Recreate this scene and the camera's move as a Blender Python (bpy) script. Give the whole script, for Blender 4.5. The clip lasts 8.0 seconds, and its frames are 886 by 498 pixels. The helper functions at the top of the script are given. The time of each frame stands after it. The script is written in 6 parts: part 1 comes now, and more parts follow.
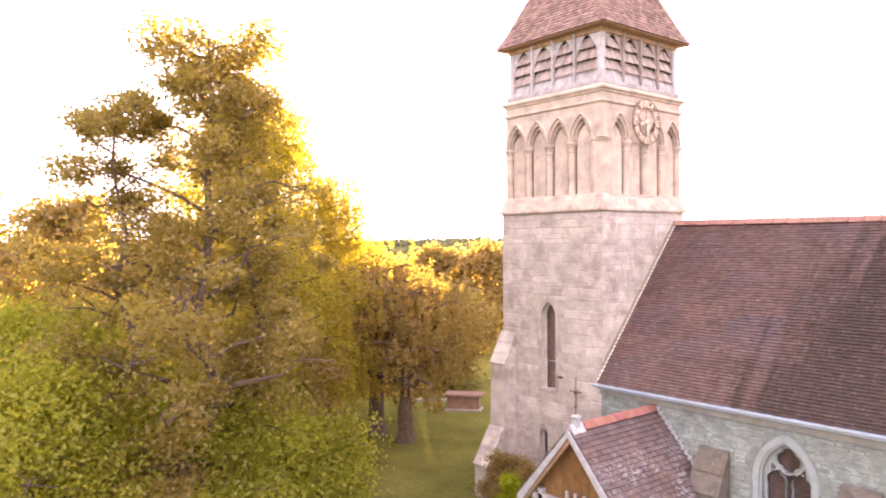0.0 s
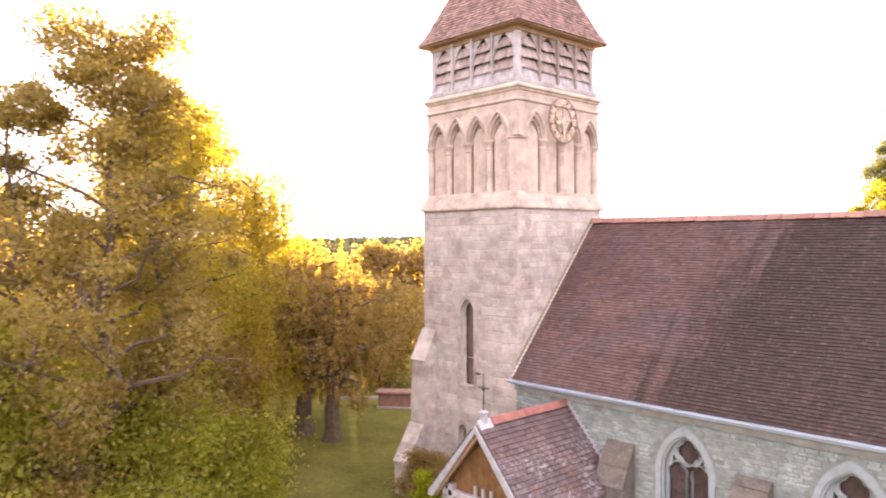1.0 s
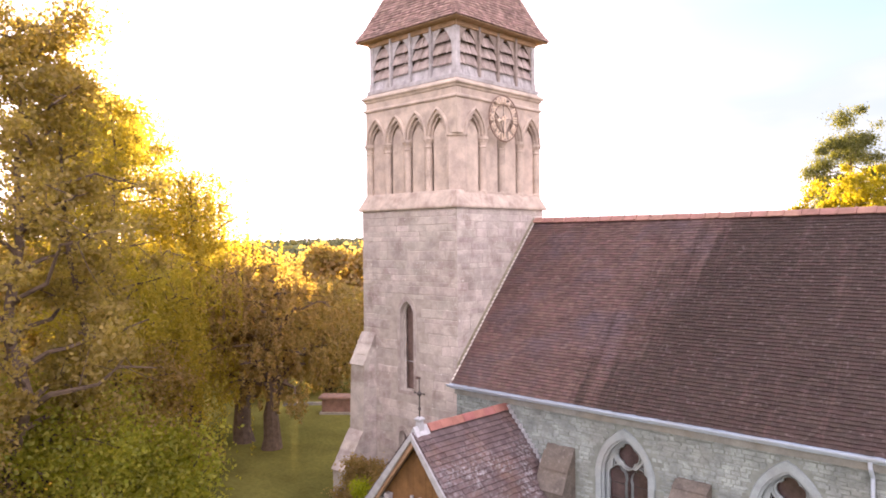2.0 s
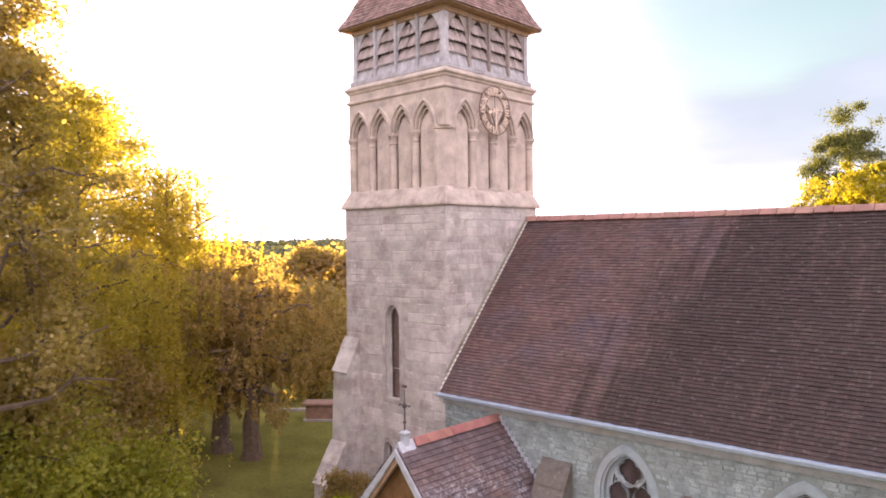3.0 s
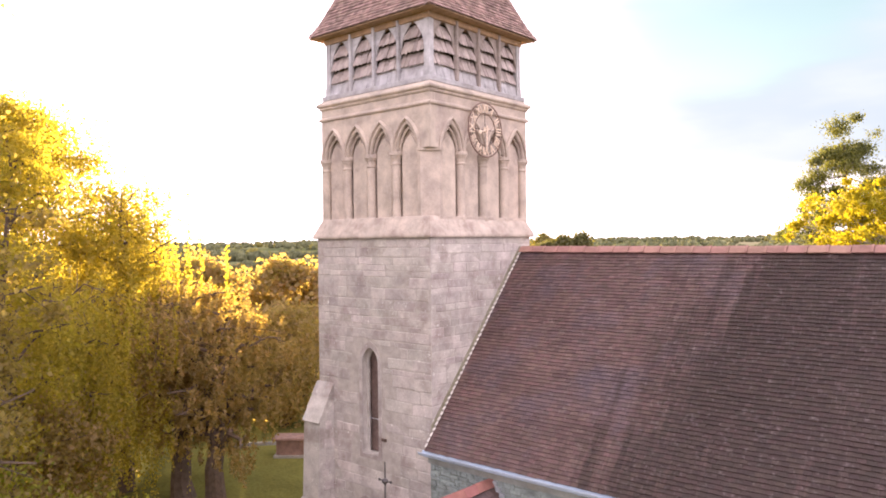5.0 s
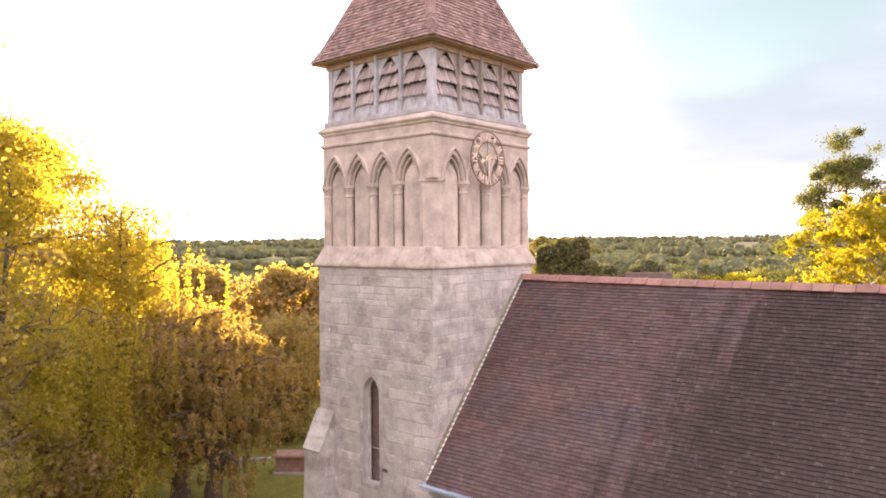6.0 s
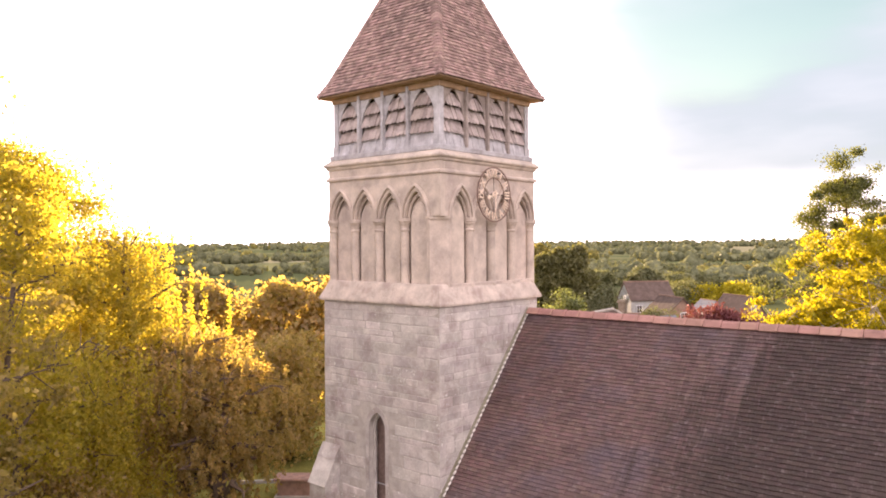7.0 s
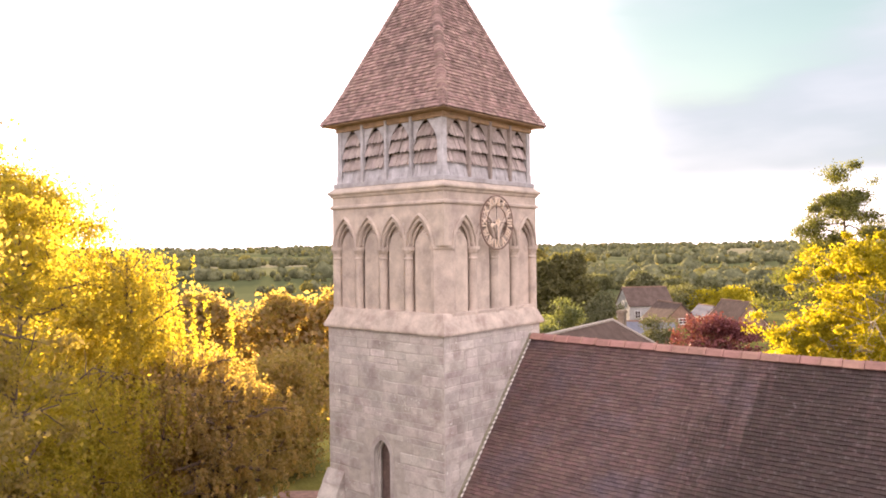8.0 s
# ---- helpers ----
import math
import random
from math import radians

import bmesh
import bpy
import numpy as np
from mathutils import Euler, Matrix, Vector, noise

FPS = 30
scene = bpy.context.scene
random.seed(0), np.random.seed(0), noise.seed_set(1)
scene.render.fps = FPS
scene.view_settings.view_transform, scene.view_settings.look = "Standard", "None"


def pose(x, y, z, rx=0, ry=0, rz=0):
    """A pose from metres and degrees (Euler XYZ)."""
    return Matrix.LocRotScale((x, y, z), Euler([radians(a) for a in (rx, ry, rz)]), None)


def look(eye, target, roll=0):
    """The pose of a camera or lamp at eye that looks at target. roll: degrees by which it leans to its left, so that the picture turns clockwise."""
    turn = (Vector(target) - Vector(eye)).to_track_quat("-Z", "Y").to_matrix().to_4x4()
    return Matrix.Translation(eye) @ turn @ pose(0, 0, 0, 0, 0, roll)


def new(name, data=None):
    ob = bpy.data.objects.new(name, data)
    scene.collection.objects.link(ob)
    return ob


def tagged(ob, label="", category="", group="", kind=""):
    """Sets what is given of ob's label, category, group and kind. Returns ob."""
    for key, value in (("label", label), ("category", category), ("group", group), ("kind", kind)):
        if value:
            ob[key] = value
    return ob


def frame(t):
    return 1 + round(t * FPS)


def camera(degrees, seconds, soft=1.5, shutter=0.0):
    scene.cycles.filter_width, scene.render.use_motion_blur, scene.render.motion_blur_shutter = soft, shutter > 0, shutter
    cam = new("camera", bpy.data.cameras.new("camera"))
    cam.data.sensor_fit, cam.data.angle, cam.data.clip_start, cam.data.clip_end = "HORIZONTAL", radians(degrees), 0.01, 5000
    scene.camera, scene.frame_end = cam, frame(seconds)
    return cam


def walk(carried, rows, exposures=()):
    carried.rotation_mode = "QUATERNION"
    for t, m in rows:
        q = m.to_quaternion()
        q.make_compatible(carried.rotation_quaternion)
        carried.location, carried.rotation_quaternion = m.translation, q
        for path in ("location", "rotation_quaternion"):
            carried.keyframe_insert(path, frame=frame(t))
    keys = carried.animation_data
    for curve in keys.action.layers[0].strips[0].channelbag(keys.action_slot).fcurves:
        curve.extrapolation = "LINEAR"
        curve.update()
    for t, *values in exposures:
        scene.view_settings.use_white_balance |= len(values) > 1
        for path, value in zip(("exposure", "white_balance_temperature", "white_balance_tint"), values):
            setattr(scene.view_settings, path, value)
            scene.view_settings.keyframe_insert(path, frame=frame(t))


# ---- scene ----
cam = camera(62.5, 8.0, soft=1.8, shutter=0.5)
PATH = [
    (0, (0.211, 0.825, 9.169), (-1.336, 2.093, 9.151), -0.4),
    (0.5, (0.662, 1.318, 9.148), (-0.854, 2.623, 9.128), -0.4),
    (1, (1.025, 1.789, 9.126), (-0.44, 3.149, 9.102), -0.3),
    (1.5, (1.085, 2.218, 9.108), (-0.32, 3.642, 9.084), -0.5),
    (3, (-0.018, 3.768, 9.074), (-1.379, 5.234, 9.053), -0.6),
    (3.5, (-0.57, 4.424, 9.132), (-1.897, 5.92, 9.109), -0.6),
    (4, (-1.149, 5.024, 9.31), (-2.467, 6.529, 9.29), -0.6),
    (4.5, (-1.65, 5.484, 9.632), (-2.965, 6.991, 9.615), -0.7),
    (6, (-2.034, 5.521, 10.921), (-3.345, 7.032, 10.898), -0.4),
    (6.5, (-2.165, 5.453, 11.349), (-3.472, 6.967, 11.336), -0.3),
    (7, (-2.237, 5.346, 11.837), (-3.541, 6.863, 11.824), -0.3),
    (7.5, (-2.291, 5.23, 12.25), (-3.593, 6.749, 12.236), -0.3),
    (8, (-2.262, 5.116, 12.557), (-3.561, 6.638, 12.552), -0.6),
]
walk(cam, [(t, look(eye, target, roll)) for t, eye, target, roll in PATH], exposures=[(0.0, 3.35, 7150, 33), (1.5, 3.1, 7000, 31), (3.5, 2.65, 6680, 29), (4.5, 2.85, 6700, 28), (6.0, 2.75, 6950, 28), (8.0, 2.68, 7150, 27)])

# ---- daylight: a very low evening sun behind the tower ----
SUN_AZ = 54.6        # degrees to the left of +y
SUN_EL = 3.0
world = bpy.data.worlds.new("evening_sky")
scene.world = world
world.use_nodes = True
wn, wl = world.node_tree.nodes, world.node_tree.links
sky = wn.new("ShaderNodeTexSky")
sky.sky_type = "NISHITA"
sky.sun_disc = False
sky.sun_elevation = radians(SUN_EL)
sky.sun_rotation = radians(-SUN_AZ)
sky.air_density, sky.dust_density, sky.ozone_density = 1.0, 0.6, 2.0
wn["Background"].inputs["Strength"].default_value = 0.15
# thin evening cloud: dense haze about the sun and along the horizon, clear blue between; an unseen bright cloud bank is
# added to the east
tone = wn.new("ShaderNodeHueSaturation")
tone.inputs["Saturation"].default_value, tone.inputs["Value"].default_value, tone.inputs["Hue"].default_value = 0.85, 0.50, 0.475
wl.new(sky.outputs["Color"], tone.inputs["Color"])
coord = wn.new("ShaderNodeTexCoord")
flat = wn.new("ShaderNodeMapping")
flat.inputs["Scale"].default_value = (1.0, 1.0, 3.6)
wl.new(coord.outputs["Generated"], flat.inputs["Vector"])
puff = wn.new("ShaderNodeTexNoise")
puff.inputs["Scale"].default_value, puff.inputs["Detail"].default_value, puff.inputs["Roughness"].default_value = 2.2, 5.0, 0.5
wl.new(flat.outputs["Vector"], puff.inputs["Vector"])


def ranged(sock, a, b, lo, hi):
    r = wn.new("ShaderNodeMapRange")
    r.interpolation_type = "SMOOTHSTEP"
    for k, val in enumerate((a, b, lo, hi)):
        r.inputs[k + 1].default_value = val
    wl.new(sock, r.inputs[0])
    return r.outputs[0]


def summed(*socks):
    total = socks[0]
    for other in socks[1:]:
        add = wn.new("ShaderNodeMath")
        add.operation = "ADD"
        wl.new(total, add.inputs[0])
        wl.new(other, add.inputs[1])
        total = add.outputs[0]
    return total


toward = wn.new("ShaderNodeVectorMath")
toward.operation = "DOT_PRODUCT"
toward.inputs[1].default_value = (-math.sin(radians(SUN_AZ)), math.cos(radians(SUN_AZ)), 0.0)
wl.new(coord.outputs["Generated"], toward.inputs[0])
height = wn.new("ShaderNodeSeparateXYZ")
wl.new(coord.outputs["Generated"], height.inputs[0])
# the second term is the added eastern cloud that brightens the church's near faces
cover = ranged(summed(ranged(toward.outputs["Value"], 0.82, 0.975, 0.0, 0.95), ranged(toward.outputs["Value"], 0.45, -0.1, 0.0, 0.6), ranged(height.outputs[2], 0.10, 0.05, 0.0, 0.75), ranged(puff.outputs[0], 0.3, 0.7, 0.0, 0.22)), 0.05, 1.0, 0.03, 0.95)
veil = wn.new("ShaderNodeMix")
veil.data_type = "RGBA"
veil.inputs[7].default_value = (3.1, 3.0, 3.1, 1)
wl.new(cover, veil.inputs[0])
bank = wn.new("ShaderNodeMix")
bank.data_type = "RGBA"
bank.inputs[7].default_value = (0.51, 0.68, 0.81, 1)
wl.new(ranged(summed(ranged(height.outputs[2], 0.36, 0.12, 0.0, 0.9), ranged(puff.outputs[0], 0.35, 0.65, -0.5, 0.35)), 0.0, 1.0, 0.0, 0.85), bank.inputs[0])
clear = wn.new("ShaderNodeMix")
clear.data_type, clear.blend_type = "RGBA", "MULTIPLY"
clear.inputs[0].default_value = 1.0
clear.inputs[7].default_value = (0.86, 0.94, 0.85, 1)
wl.new(tone.outputs["Color"], clear.inputs[6])
wl.new(clear.outputs[2], bank.inputs[6])
wl.new(bank.outputs[2], veil.inputs[6])
wl.new(veil.outputs[2], wn["Background"].inputs["Color"])

sun_dir = Vector((-math.sin(radians(SUN_AZ)) * math.cos(radians(SUN_EL)), math.cos(radians(SUN_AZ)) * math.cos(radians(SUN_EL)), math.sin(radians(SUN_EL))))
sun_data = bpy.data.lights.new("sun", "SUN")
sun_data.energy, sun_data.angle, sun_data.color = 5.0, radians(0.53), (1.0, 0.80, 0.54)
sun = new("sun", sun_data)
sun.matrix_world = look(sun_dir * 100, (0, 0, 0))

# ---- materials ----
def material(name, base, rough=0.8, metal=0.0, vary=0.12, scale=3.0, fine=40.0, bump=0.3, stain=None, stain_scale=0.8, stain_amount=0.5, piece=0.0, hue=0.0, spec=0.3, moss=None, moss_amount=0.0, dist=0.02, streak=None, fleck=None, moss_patch=False, moss_low=None):
    """A procedural surface: base colour, variation at a broad and a fine scale, stains, per-piece variation and relief."""
    m = bpy.data.materials.new(name)
    m.use_nodes = True
    n, l = m.node_tree.nodes, m.node_tree.links
    b = n["Principled BSDF"]
    b.inputs["Roughness"].default_value, b.inputs["Metallic"].default_value = rough, metal
    b.inputs["Specular IOR Level"].default_value = spec
    geo = n.new("ShaderNodeNewGeometry")

    def tex(sc, detail=4.0, rough_=0.6):
        t = n.new("ShaderNodeTexNoise")
        t.inputs["Scale"].default_value, t.inputs["Detail"].default_value, t.inputs["Roughness"].default_value = sc, detail, rough_
        l.new(geo.outputs["Position"], t.inputs["Vector"])
        return t

    def mixed(a, c, fac, mode="MIX"):
        x = n.new("ShaderNodeMix")
        x.data_type, x.blend_type = "RGBA", mode
        for sock, val in ((x.inputs[6], a), (x.inputs[7], c)):
            if hasattr(val, "links"):
                l.new(val, sock)
            else:
                sock.default_value = (*val, 1.0)
        if hasattr(fac, "links"):
            l.new(fac, x.inputs[0])
        else:
            x.inputs[0].default_value = fac
        return x.outputs[2]

    def ramp(sock, lo, hi):
        r = n.new("ShaderNodeMapRange")
        r.inputs[1].default_value, r.inputs[2].default_value = lo, hi
        l.new(sock, r.inputs[0])
        return r.outputs[0]

    broad, small = tex(scale), tex(fine, 3.0)
    dark, light = [max(0.0, c * (1 - 1.6 * vary)) for c in base], [min(1.0, c * (1 + 1.6 * vary)) for c in base]
    col = mixed(dark, light, ramp(broad.outputs[0], 0.3, 0.7))
    grain = mixed((1 - vary,) * 3, (1.0, 1.0, 1.0), ramp(small.outputs[0], 0.35, 0.6))
    col = mixed(col, grain, 1.0, "MULTIPLY")
    if stain:
        col = mixed(col, stain, mul(n, l, ramp(tex(stain_scale, 5.0).outputs[0], 0.48, 0.68), stain_amount))
    if streak:
        # algae that runs down the slope in uneven streaks, thicker to the east
        mp = n.new("ShaderNodeMapping")
        mp.inputs["Scale"].default_value = (1.0, 0.09, 0.09)
        l.new(geo.outputs["Position"], mp.inputs["Vector"])
        st = n.new("ShaderNodeTexNoise")
        st.inputs["Scale"].default_value, st.inputs["Detail"].default_value, st.inputs["Roughness"].default_value = 2.1, 6.0, 0.68
        l.new(mp.outputs[0], st.inputs["Vector"])
        sep = n.new("ShaderNodeSeparateXYZ")
        l.new(geo.outputs["Position"], sep.inputs[0])
        slant = n.new("ShaderNodeMath")
        slant.operation = "MULTIPLY_ADD"
        slant.inputs[1].default_value = -0.38
        l.new(sep.outputs[2], slant.inputs[0])
        l.new(sep.outputs[0], slant.inputs[2])
        east = ramp(slant.outputs[0], -13.7, -10.5)
        lift = n.new("ShaderNodeMath")
        lift.operation = "MULTIPLY_ADD"
        lift.inputs[1].default_value = 0.40
        l.new(east, lift.inputs[0])
        l.new(st.outputs[0], lift.inputs[2])
        col = mixed(col, streak, mul(n, l, ramp(lift.outputs[0], 0.65, 0.85), 0.95))
    if fleck:
        col = mixed(col, fleck, mul(n, l, ramp(tex(7.0, 6.0, 0.75).outputs[0], 0.62, 0.66), 0.8))
        col = mixed(col, [c * 0.35 for c in base], mul(n, l, ramp(tex(4.3, 7.0, 0.8).outputs[0], 0.64, 0.70), 0.55))
    if moss:
        spot = ramp(tex(9.0, 6.0, 0.7).outputs[0], 0.56, 0.66)
        if moss_patch:
            # lichen grows in colonies
            both = n.new("ShaderNodeMath")
            both.operation = "MULTIPLY"
            l.new(ramp(tex(0.9, 3.0).outputs[0], 0.40, 0.62), both.inputs[0])
            l.new(ramp(tex(11.0, 6.0, 0.7).outputs[0], 0.48, 0.62), both.inputs[1])
            spot = both.outputs[0]
        if moss_low:
            # thickest where water gathers lower down the slope
            sep = n.new("ShaderNodeSeparateXYZ")
            l.new(geo.outputs["Position"], sep.inputs[0])
            low = n.new("ShaderNodeMapRange")
            low.inputs[1].default_value, low.inputs[2].default_value, low.inputs[3].default_value = moss_low[1], moss_low[0], 1.0
            low.inputs[4].default_value = 0.12
            l.new(sep.outputs[2], low.inputs[0])
            down = n.new("ShaderNodeMath")
            down.operation = "MULTIPLY"
            l.new(spot, down.inputs[0])
            l.new(low.outputs[0], down.inputs[1])
            spot = down.outputs[0]
        col = mixed(col, moss, mul(n, l, spot, moss_amount))
    if piece:
        info = n.new("ShaderNodeObjectInfo")
        add = n.new("ShaderNodeMath")
        add.operation = "ADD"
        l.new(info.outputs["Random"], add.inputs[0])
        l.new(geo.outputs["Random Per Island"], add.inputs[1])
        fr = n.new("ShaderNodeMath")
        fr.operation = "FRACT"
        l.new(add.outputs[0], fr.inputs[0])
        hs = n.new("ShaderNodeHueSaturation")
        val = n.new("ShaderNodeMapRange")
        val.inputs[3].default_value, val.inputs[4].default_value = 1 - piece, 1 + piece
        l.new(fr.outputs[0], val.inputs[0])
        l.new(val.outputs[0], hs.inputs["Value"])
        mh = n.new("ShaderNodeMath")
        mh.operation = "MULTIPLY_ADD"
        mh.inputs[1].default_value, mh.inputs[2].default_value = 7.31, 0.0
        l.new(fr.outputs[0], mh.inputs[0])
        f2 = n.new("ShaderNodeMath")
        f2.operation = "FRACT"
        l.new(mh.outputs[0], f2.inputs[0])
        hm = n.new("ShaderNodeMapRange")
        hm.inputs[3].default_value, hm.inputs[4].default_value = 0.5 - hue, 0.5 + hue
        l.new(f2.outputs[0], hm.inputs[0])
        l.new(hm.outputs[0], hs.inputs["Hue"])
        l.new(col, hs.inputs["Color"])
        col = hs.outputs[0]
    l.new(col, b.inputs["Base Color"])
    if bump:
        bp = n.new("ShaderNodeBump")
        bp.inputs["Strength"].default_value, bp.inputs["Distance"].default_value = bump, dist
        l.new(small.outputs[0], bp.inputs["Height"])
        l.new(bp.outputs[0], b.inputs["Normal"])
    return m


def mul(n, l, sock, k):
    x = n.new("ShaderNodeMath")
    x.operation = "MULTIPLY"
    x.inputs[1].default_value = k
    l.new(sock, x.inputs[0])
    return x.outputs[0]


def leaf_material(name, a, b2, trans=0.5):
    """Thin leaves: diffuse and translucent, each leaf with its own tone."""
    m = bpy.data.materials.new(name)
    m.use_nodes = True
    n, l = m.node_tree.nodes, m.node_tree.links
    out = n["Material Output"]
    n.remove(n["Principled BSDF"])
    geo = n.new("ShaderNodeNewGeometry")
    rmp = n.new("ShaderNodeMix")
    rmp.data_type = "RGBA"
    rmp.inputs[6].default_value, rmp.inputs[7].default_value = (*a, 1), (*b2, 1)
    l.new(geo.outputs["Random Per Island"], rmp.inputs[0])
    t = n.new("ShaderNodeTexNoise")
    t.inputs["Scale"].default_value = 0.7
    l.new(geo.outputs["Position"], t.inputs["Vector"])
    hs = n.new("ShaderNodeHueSaturation")
    mr = n.new("ShaderNodeMapRange")
    mr.inputs[3].default_value, mr.inputs[4].default_value = 0.65, 1.35
    l.new(t.outputs[0], mr.inputs[0])
    l.new(mr.outputs[0], hs.inputs["Value"])
    l.new(rmp.outputs[2], hs.inputs["Color"])
    d, tr, gl = n.new("ShaderNodeBsdfDiffuse"), n.new("ShaderNodeBsdfTranslucent"), n.new("ShaderNodeBsdfGlossy")
    gl.inputs["Roughness"].default_value = 0.45
    warm = n.new("ShaderNodeMix")
    warm.data_type, warm.blend_type = "RGBA", "MULTIPLY"
    warm.inputs[0].default_value = 1.0
    warm.inputs[7].default_value = (1.48, 1.47, 0.55, 1)
    l.new(hs.outputs[0], warm.inputs[6])
    l.new(hs.outputs[0], d.inputs["Color"])
    l.new(warm.outputs[2], tr.inputs["Color"])
    m1, m2 = n.new("ShaderNodeMixShader"), n.new("ShaderNodeMixShader")
    m1.inputs[0].default_value, m2.inputs[0].default_value = trans, 0.015
    l.new(d.outputs[0], m1.inputs[1])
    l.new(tr.outputs[0], m1.inputs[2])
    l.new(m1.outputs[0], m2.inputs[1])
    l.new(gl.outputs[0], m2.inputs[2])
    l.new(m2.outputs[0], out.inputs["Surface"])
    return m


TOWER_STONE = material("tower_stone", (0.505, 0.455, 0.425), 0.9, moss=(0.60, 0.57, 0.53), moss_amount=0.4, fleck=(0.72, 0.70, 0.66), vary=0.15, scale=1.6, fine=28, bump=0.5, stain=(0.30, 0.245, 0.225), stain_amount=0.9, stain_scale=1.5, piece=0.11, hue=0.02)
ASHLAR = material("dressed_stone", (0.56, 0.465, 0.40), 0.88, moss=(0.58, 0.53, 0.48), moss_amount=0.3, vary=0.13, scale=2.2, fine=34, bump=0.35, stain=(0.27, 0.22, 0.20), stain_scale=1.3, stain_amount=0.6, piece=0.02, hue=0.004)
STRING_STONE = material("stained_dressed_stone", (0.55, 0.46, 0.40), 0.9, moss=(0.60, 0.55, 0.50), moss_amount=0.3, vary=0.15, scale=2.6, fine=34, bump=0.5, stain=(0.27, 0.19, 0.165), stain_scale=2.2, stain_amount=0.6, piece=0.05)
MORTAR = material("lime_mortar", (0.43, 0.385, 0.35), 0.95, vary=0.12, scale=4, fine=60, bump=0.5)
NAVE_MORTAR = material("grey_mortar", (0.235, 0.27, 0.25), 0.95, vary=0.14, scale=4, fine=60, bump=0.5)
NAVE_STONE = material("nave_rubble_stone", (0.295, 0.345, 0.338), 0.9, vary=0.2, scale=2.4, fine=30, bump=0.6, stain=(0.25, 0.26, 0.24), stain_amount=0.5, piece=0.11, hue=0.015)
WINDOW_STONE = material("window_stone", (0.31, 0.37, 0.39), 0.85, vary=0.10, scale=3, fine=40, bump=0.25, stain=(0.36, 0.34, 0.30), stain_amount=0.4)
TOWER_TILE = material("weathered_clay_tile", (0.315, 0.21, 0.187), 0.88, vary=0.16, scale=2.5, fine=45, bump=0.35, stain=(0.21, 0.15, 0.135), stain_scale=0.9, stain_amount=0.6, piece=0.34, hue=0.012, moss=(0.45, 0.38, 0.34), moss_amount=0.35, spec=0.2)
NAVE_TILE = material("dark_clay_tile", (0.116, 0.068, 0.061), 0.56, vary=0.14, scale=1.2, fine=45, bump=0.3, stain=(0.084, 0.067, 0.086), stain_scale=0.7, stain_amount=0.6, piece=0.22, hue=0.016, spec=0.5, streak=(0.039, 0.022, 0.018), moss=(0.26, 0.22, 0.22), moss_amount=0.3)
PORCH_TILE = material("lichened_clay_tile", (0.13, 0.096, 0.10), 0.85, vary=0.15, scale=2.0, fine=40, bump=0.35, stain=(0.20, 0.115, 0.085), stain_amount=0.5, piece=0.2, hue=0.014, moss=(0.46, 0.48, 0.52), moss_amount=0.9, moss_patch=True, moss_low=(3.75, 2.7))
TERRACOTTA = material("terracotta_ridge", (0.34, 0.145, 0.125), 0.75, vary=0.12, scale=3, fine=40, bump=0.25, stain=(0.28, 0.15, 0.13), stain_amount=0.4, piece=0.05, hue=0.01)
RIDGE_TILE = material("faded_ridge_tile", (0.36, 0.20, 0.165), 0.75, vary=0.12, scale=3, fine=40, bump=0.25, stain=(0.26, 0.15, 0.12), stain_amount=0.4, piece=0.12, hue=0.01)
WORN_STONE = material("worn_brown_stone", (0.155, 0.138, 0.122), 0.92, vary=0.2, scale=3, fine=26, bump=0.7, stain=(0.16, 0.13, 0.10), stain_amount=0.6, moss=(0.32, 0.30, 0.28), moss_amount=0.4)
OAK = material("silvered_oak", (0.47, 0.455, 0.475), 0.8, vary=0.16, scale=4, fine=55, bump=0.4, stain=(0.25, 0.21, 0.19), stain_amount=0.4, piece=0.12)
SHINGLE = material("oak_shingle", (0.45, 0.375, 0.355), 0.8, vary=0.16, scale=5, fine=60, bump=0.4, stain=(0.26, 0.19, 0.16), stain_amount=0.4, piece=0.18, hue=0.012)
# browner east oak; eaves shade and warm glow are mixed into its colour
SHADE_TAN_OAK = material("shade_tan_oak", (0.37, 0.31, 0.285), 0.8, vary=0.18, scale=4, fine=55, bump=0.4, stain=(0.20, 0.15, 0.12), stain_amount=0.5, piece=0.1)
# louvre oak darkened in colour for the shadow between shingle courses
SHADE_BROWN_OAK = material("shade_brown_oak", (0.26, 0.19, 0.16), 0.85, vary=0.16, scale=4, fine=50, bump=0.4, stain=(0.20, 0.15, 0.12), stain_amount=0.5)
GABLE_BOARD = material("red_brown_boards", (0.21, 0.112, 0.045), 0.75, vary=0.15, scale=4, fine=40, bump=0.3, piece=0.1)
# brown wood raised towards orange, so low-sun glow is part of the colour
SOFFIT = material("glow_brown_boards", (0.40, 0.26, 0.16), 0.75, vary=0.15, scale=4, fine=40, bump=0.3, piece=0.1)
LEAD = material("lead_sheet", (0.50, 0.52, 0.56), 0.5, metal=0.35, vary=0.1, scale=6, fine=50, bump=0.15)
GUTTER = material("painted_gutter", (0.48, 0.58, 0.71), 0.5, vary=0.06, scale=4, fine=40, bump=0.08, stain=(0.42, 0.41, 0.40), stain_amount=0.4)
IRON = material("dark_iron", (0.09, 0.08, 0.08), 0.55, metal=0.5, vary=0.12, bump=0.15)
GILT = material("dulled_gilding", (0.78, 0.62, 0.50), 0.5, metal=0.15, vary=0.12, scale=8, fine=50, bump=0.1)
GLASS = material("leaded_glass", (0.085, 0.058, 0.056), 0.14, vary=0.2, scale=3, fine=14, bump=0.12, spec=0.6)
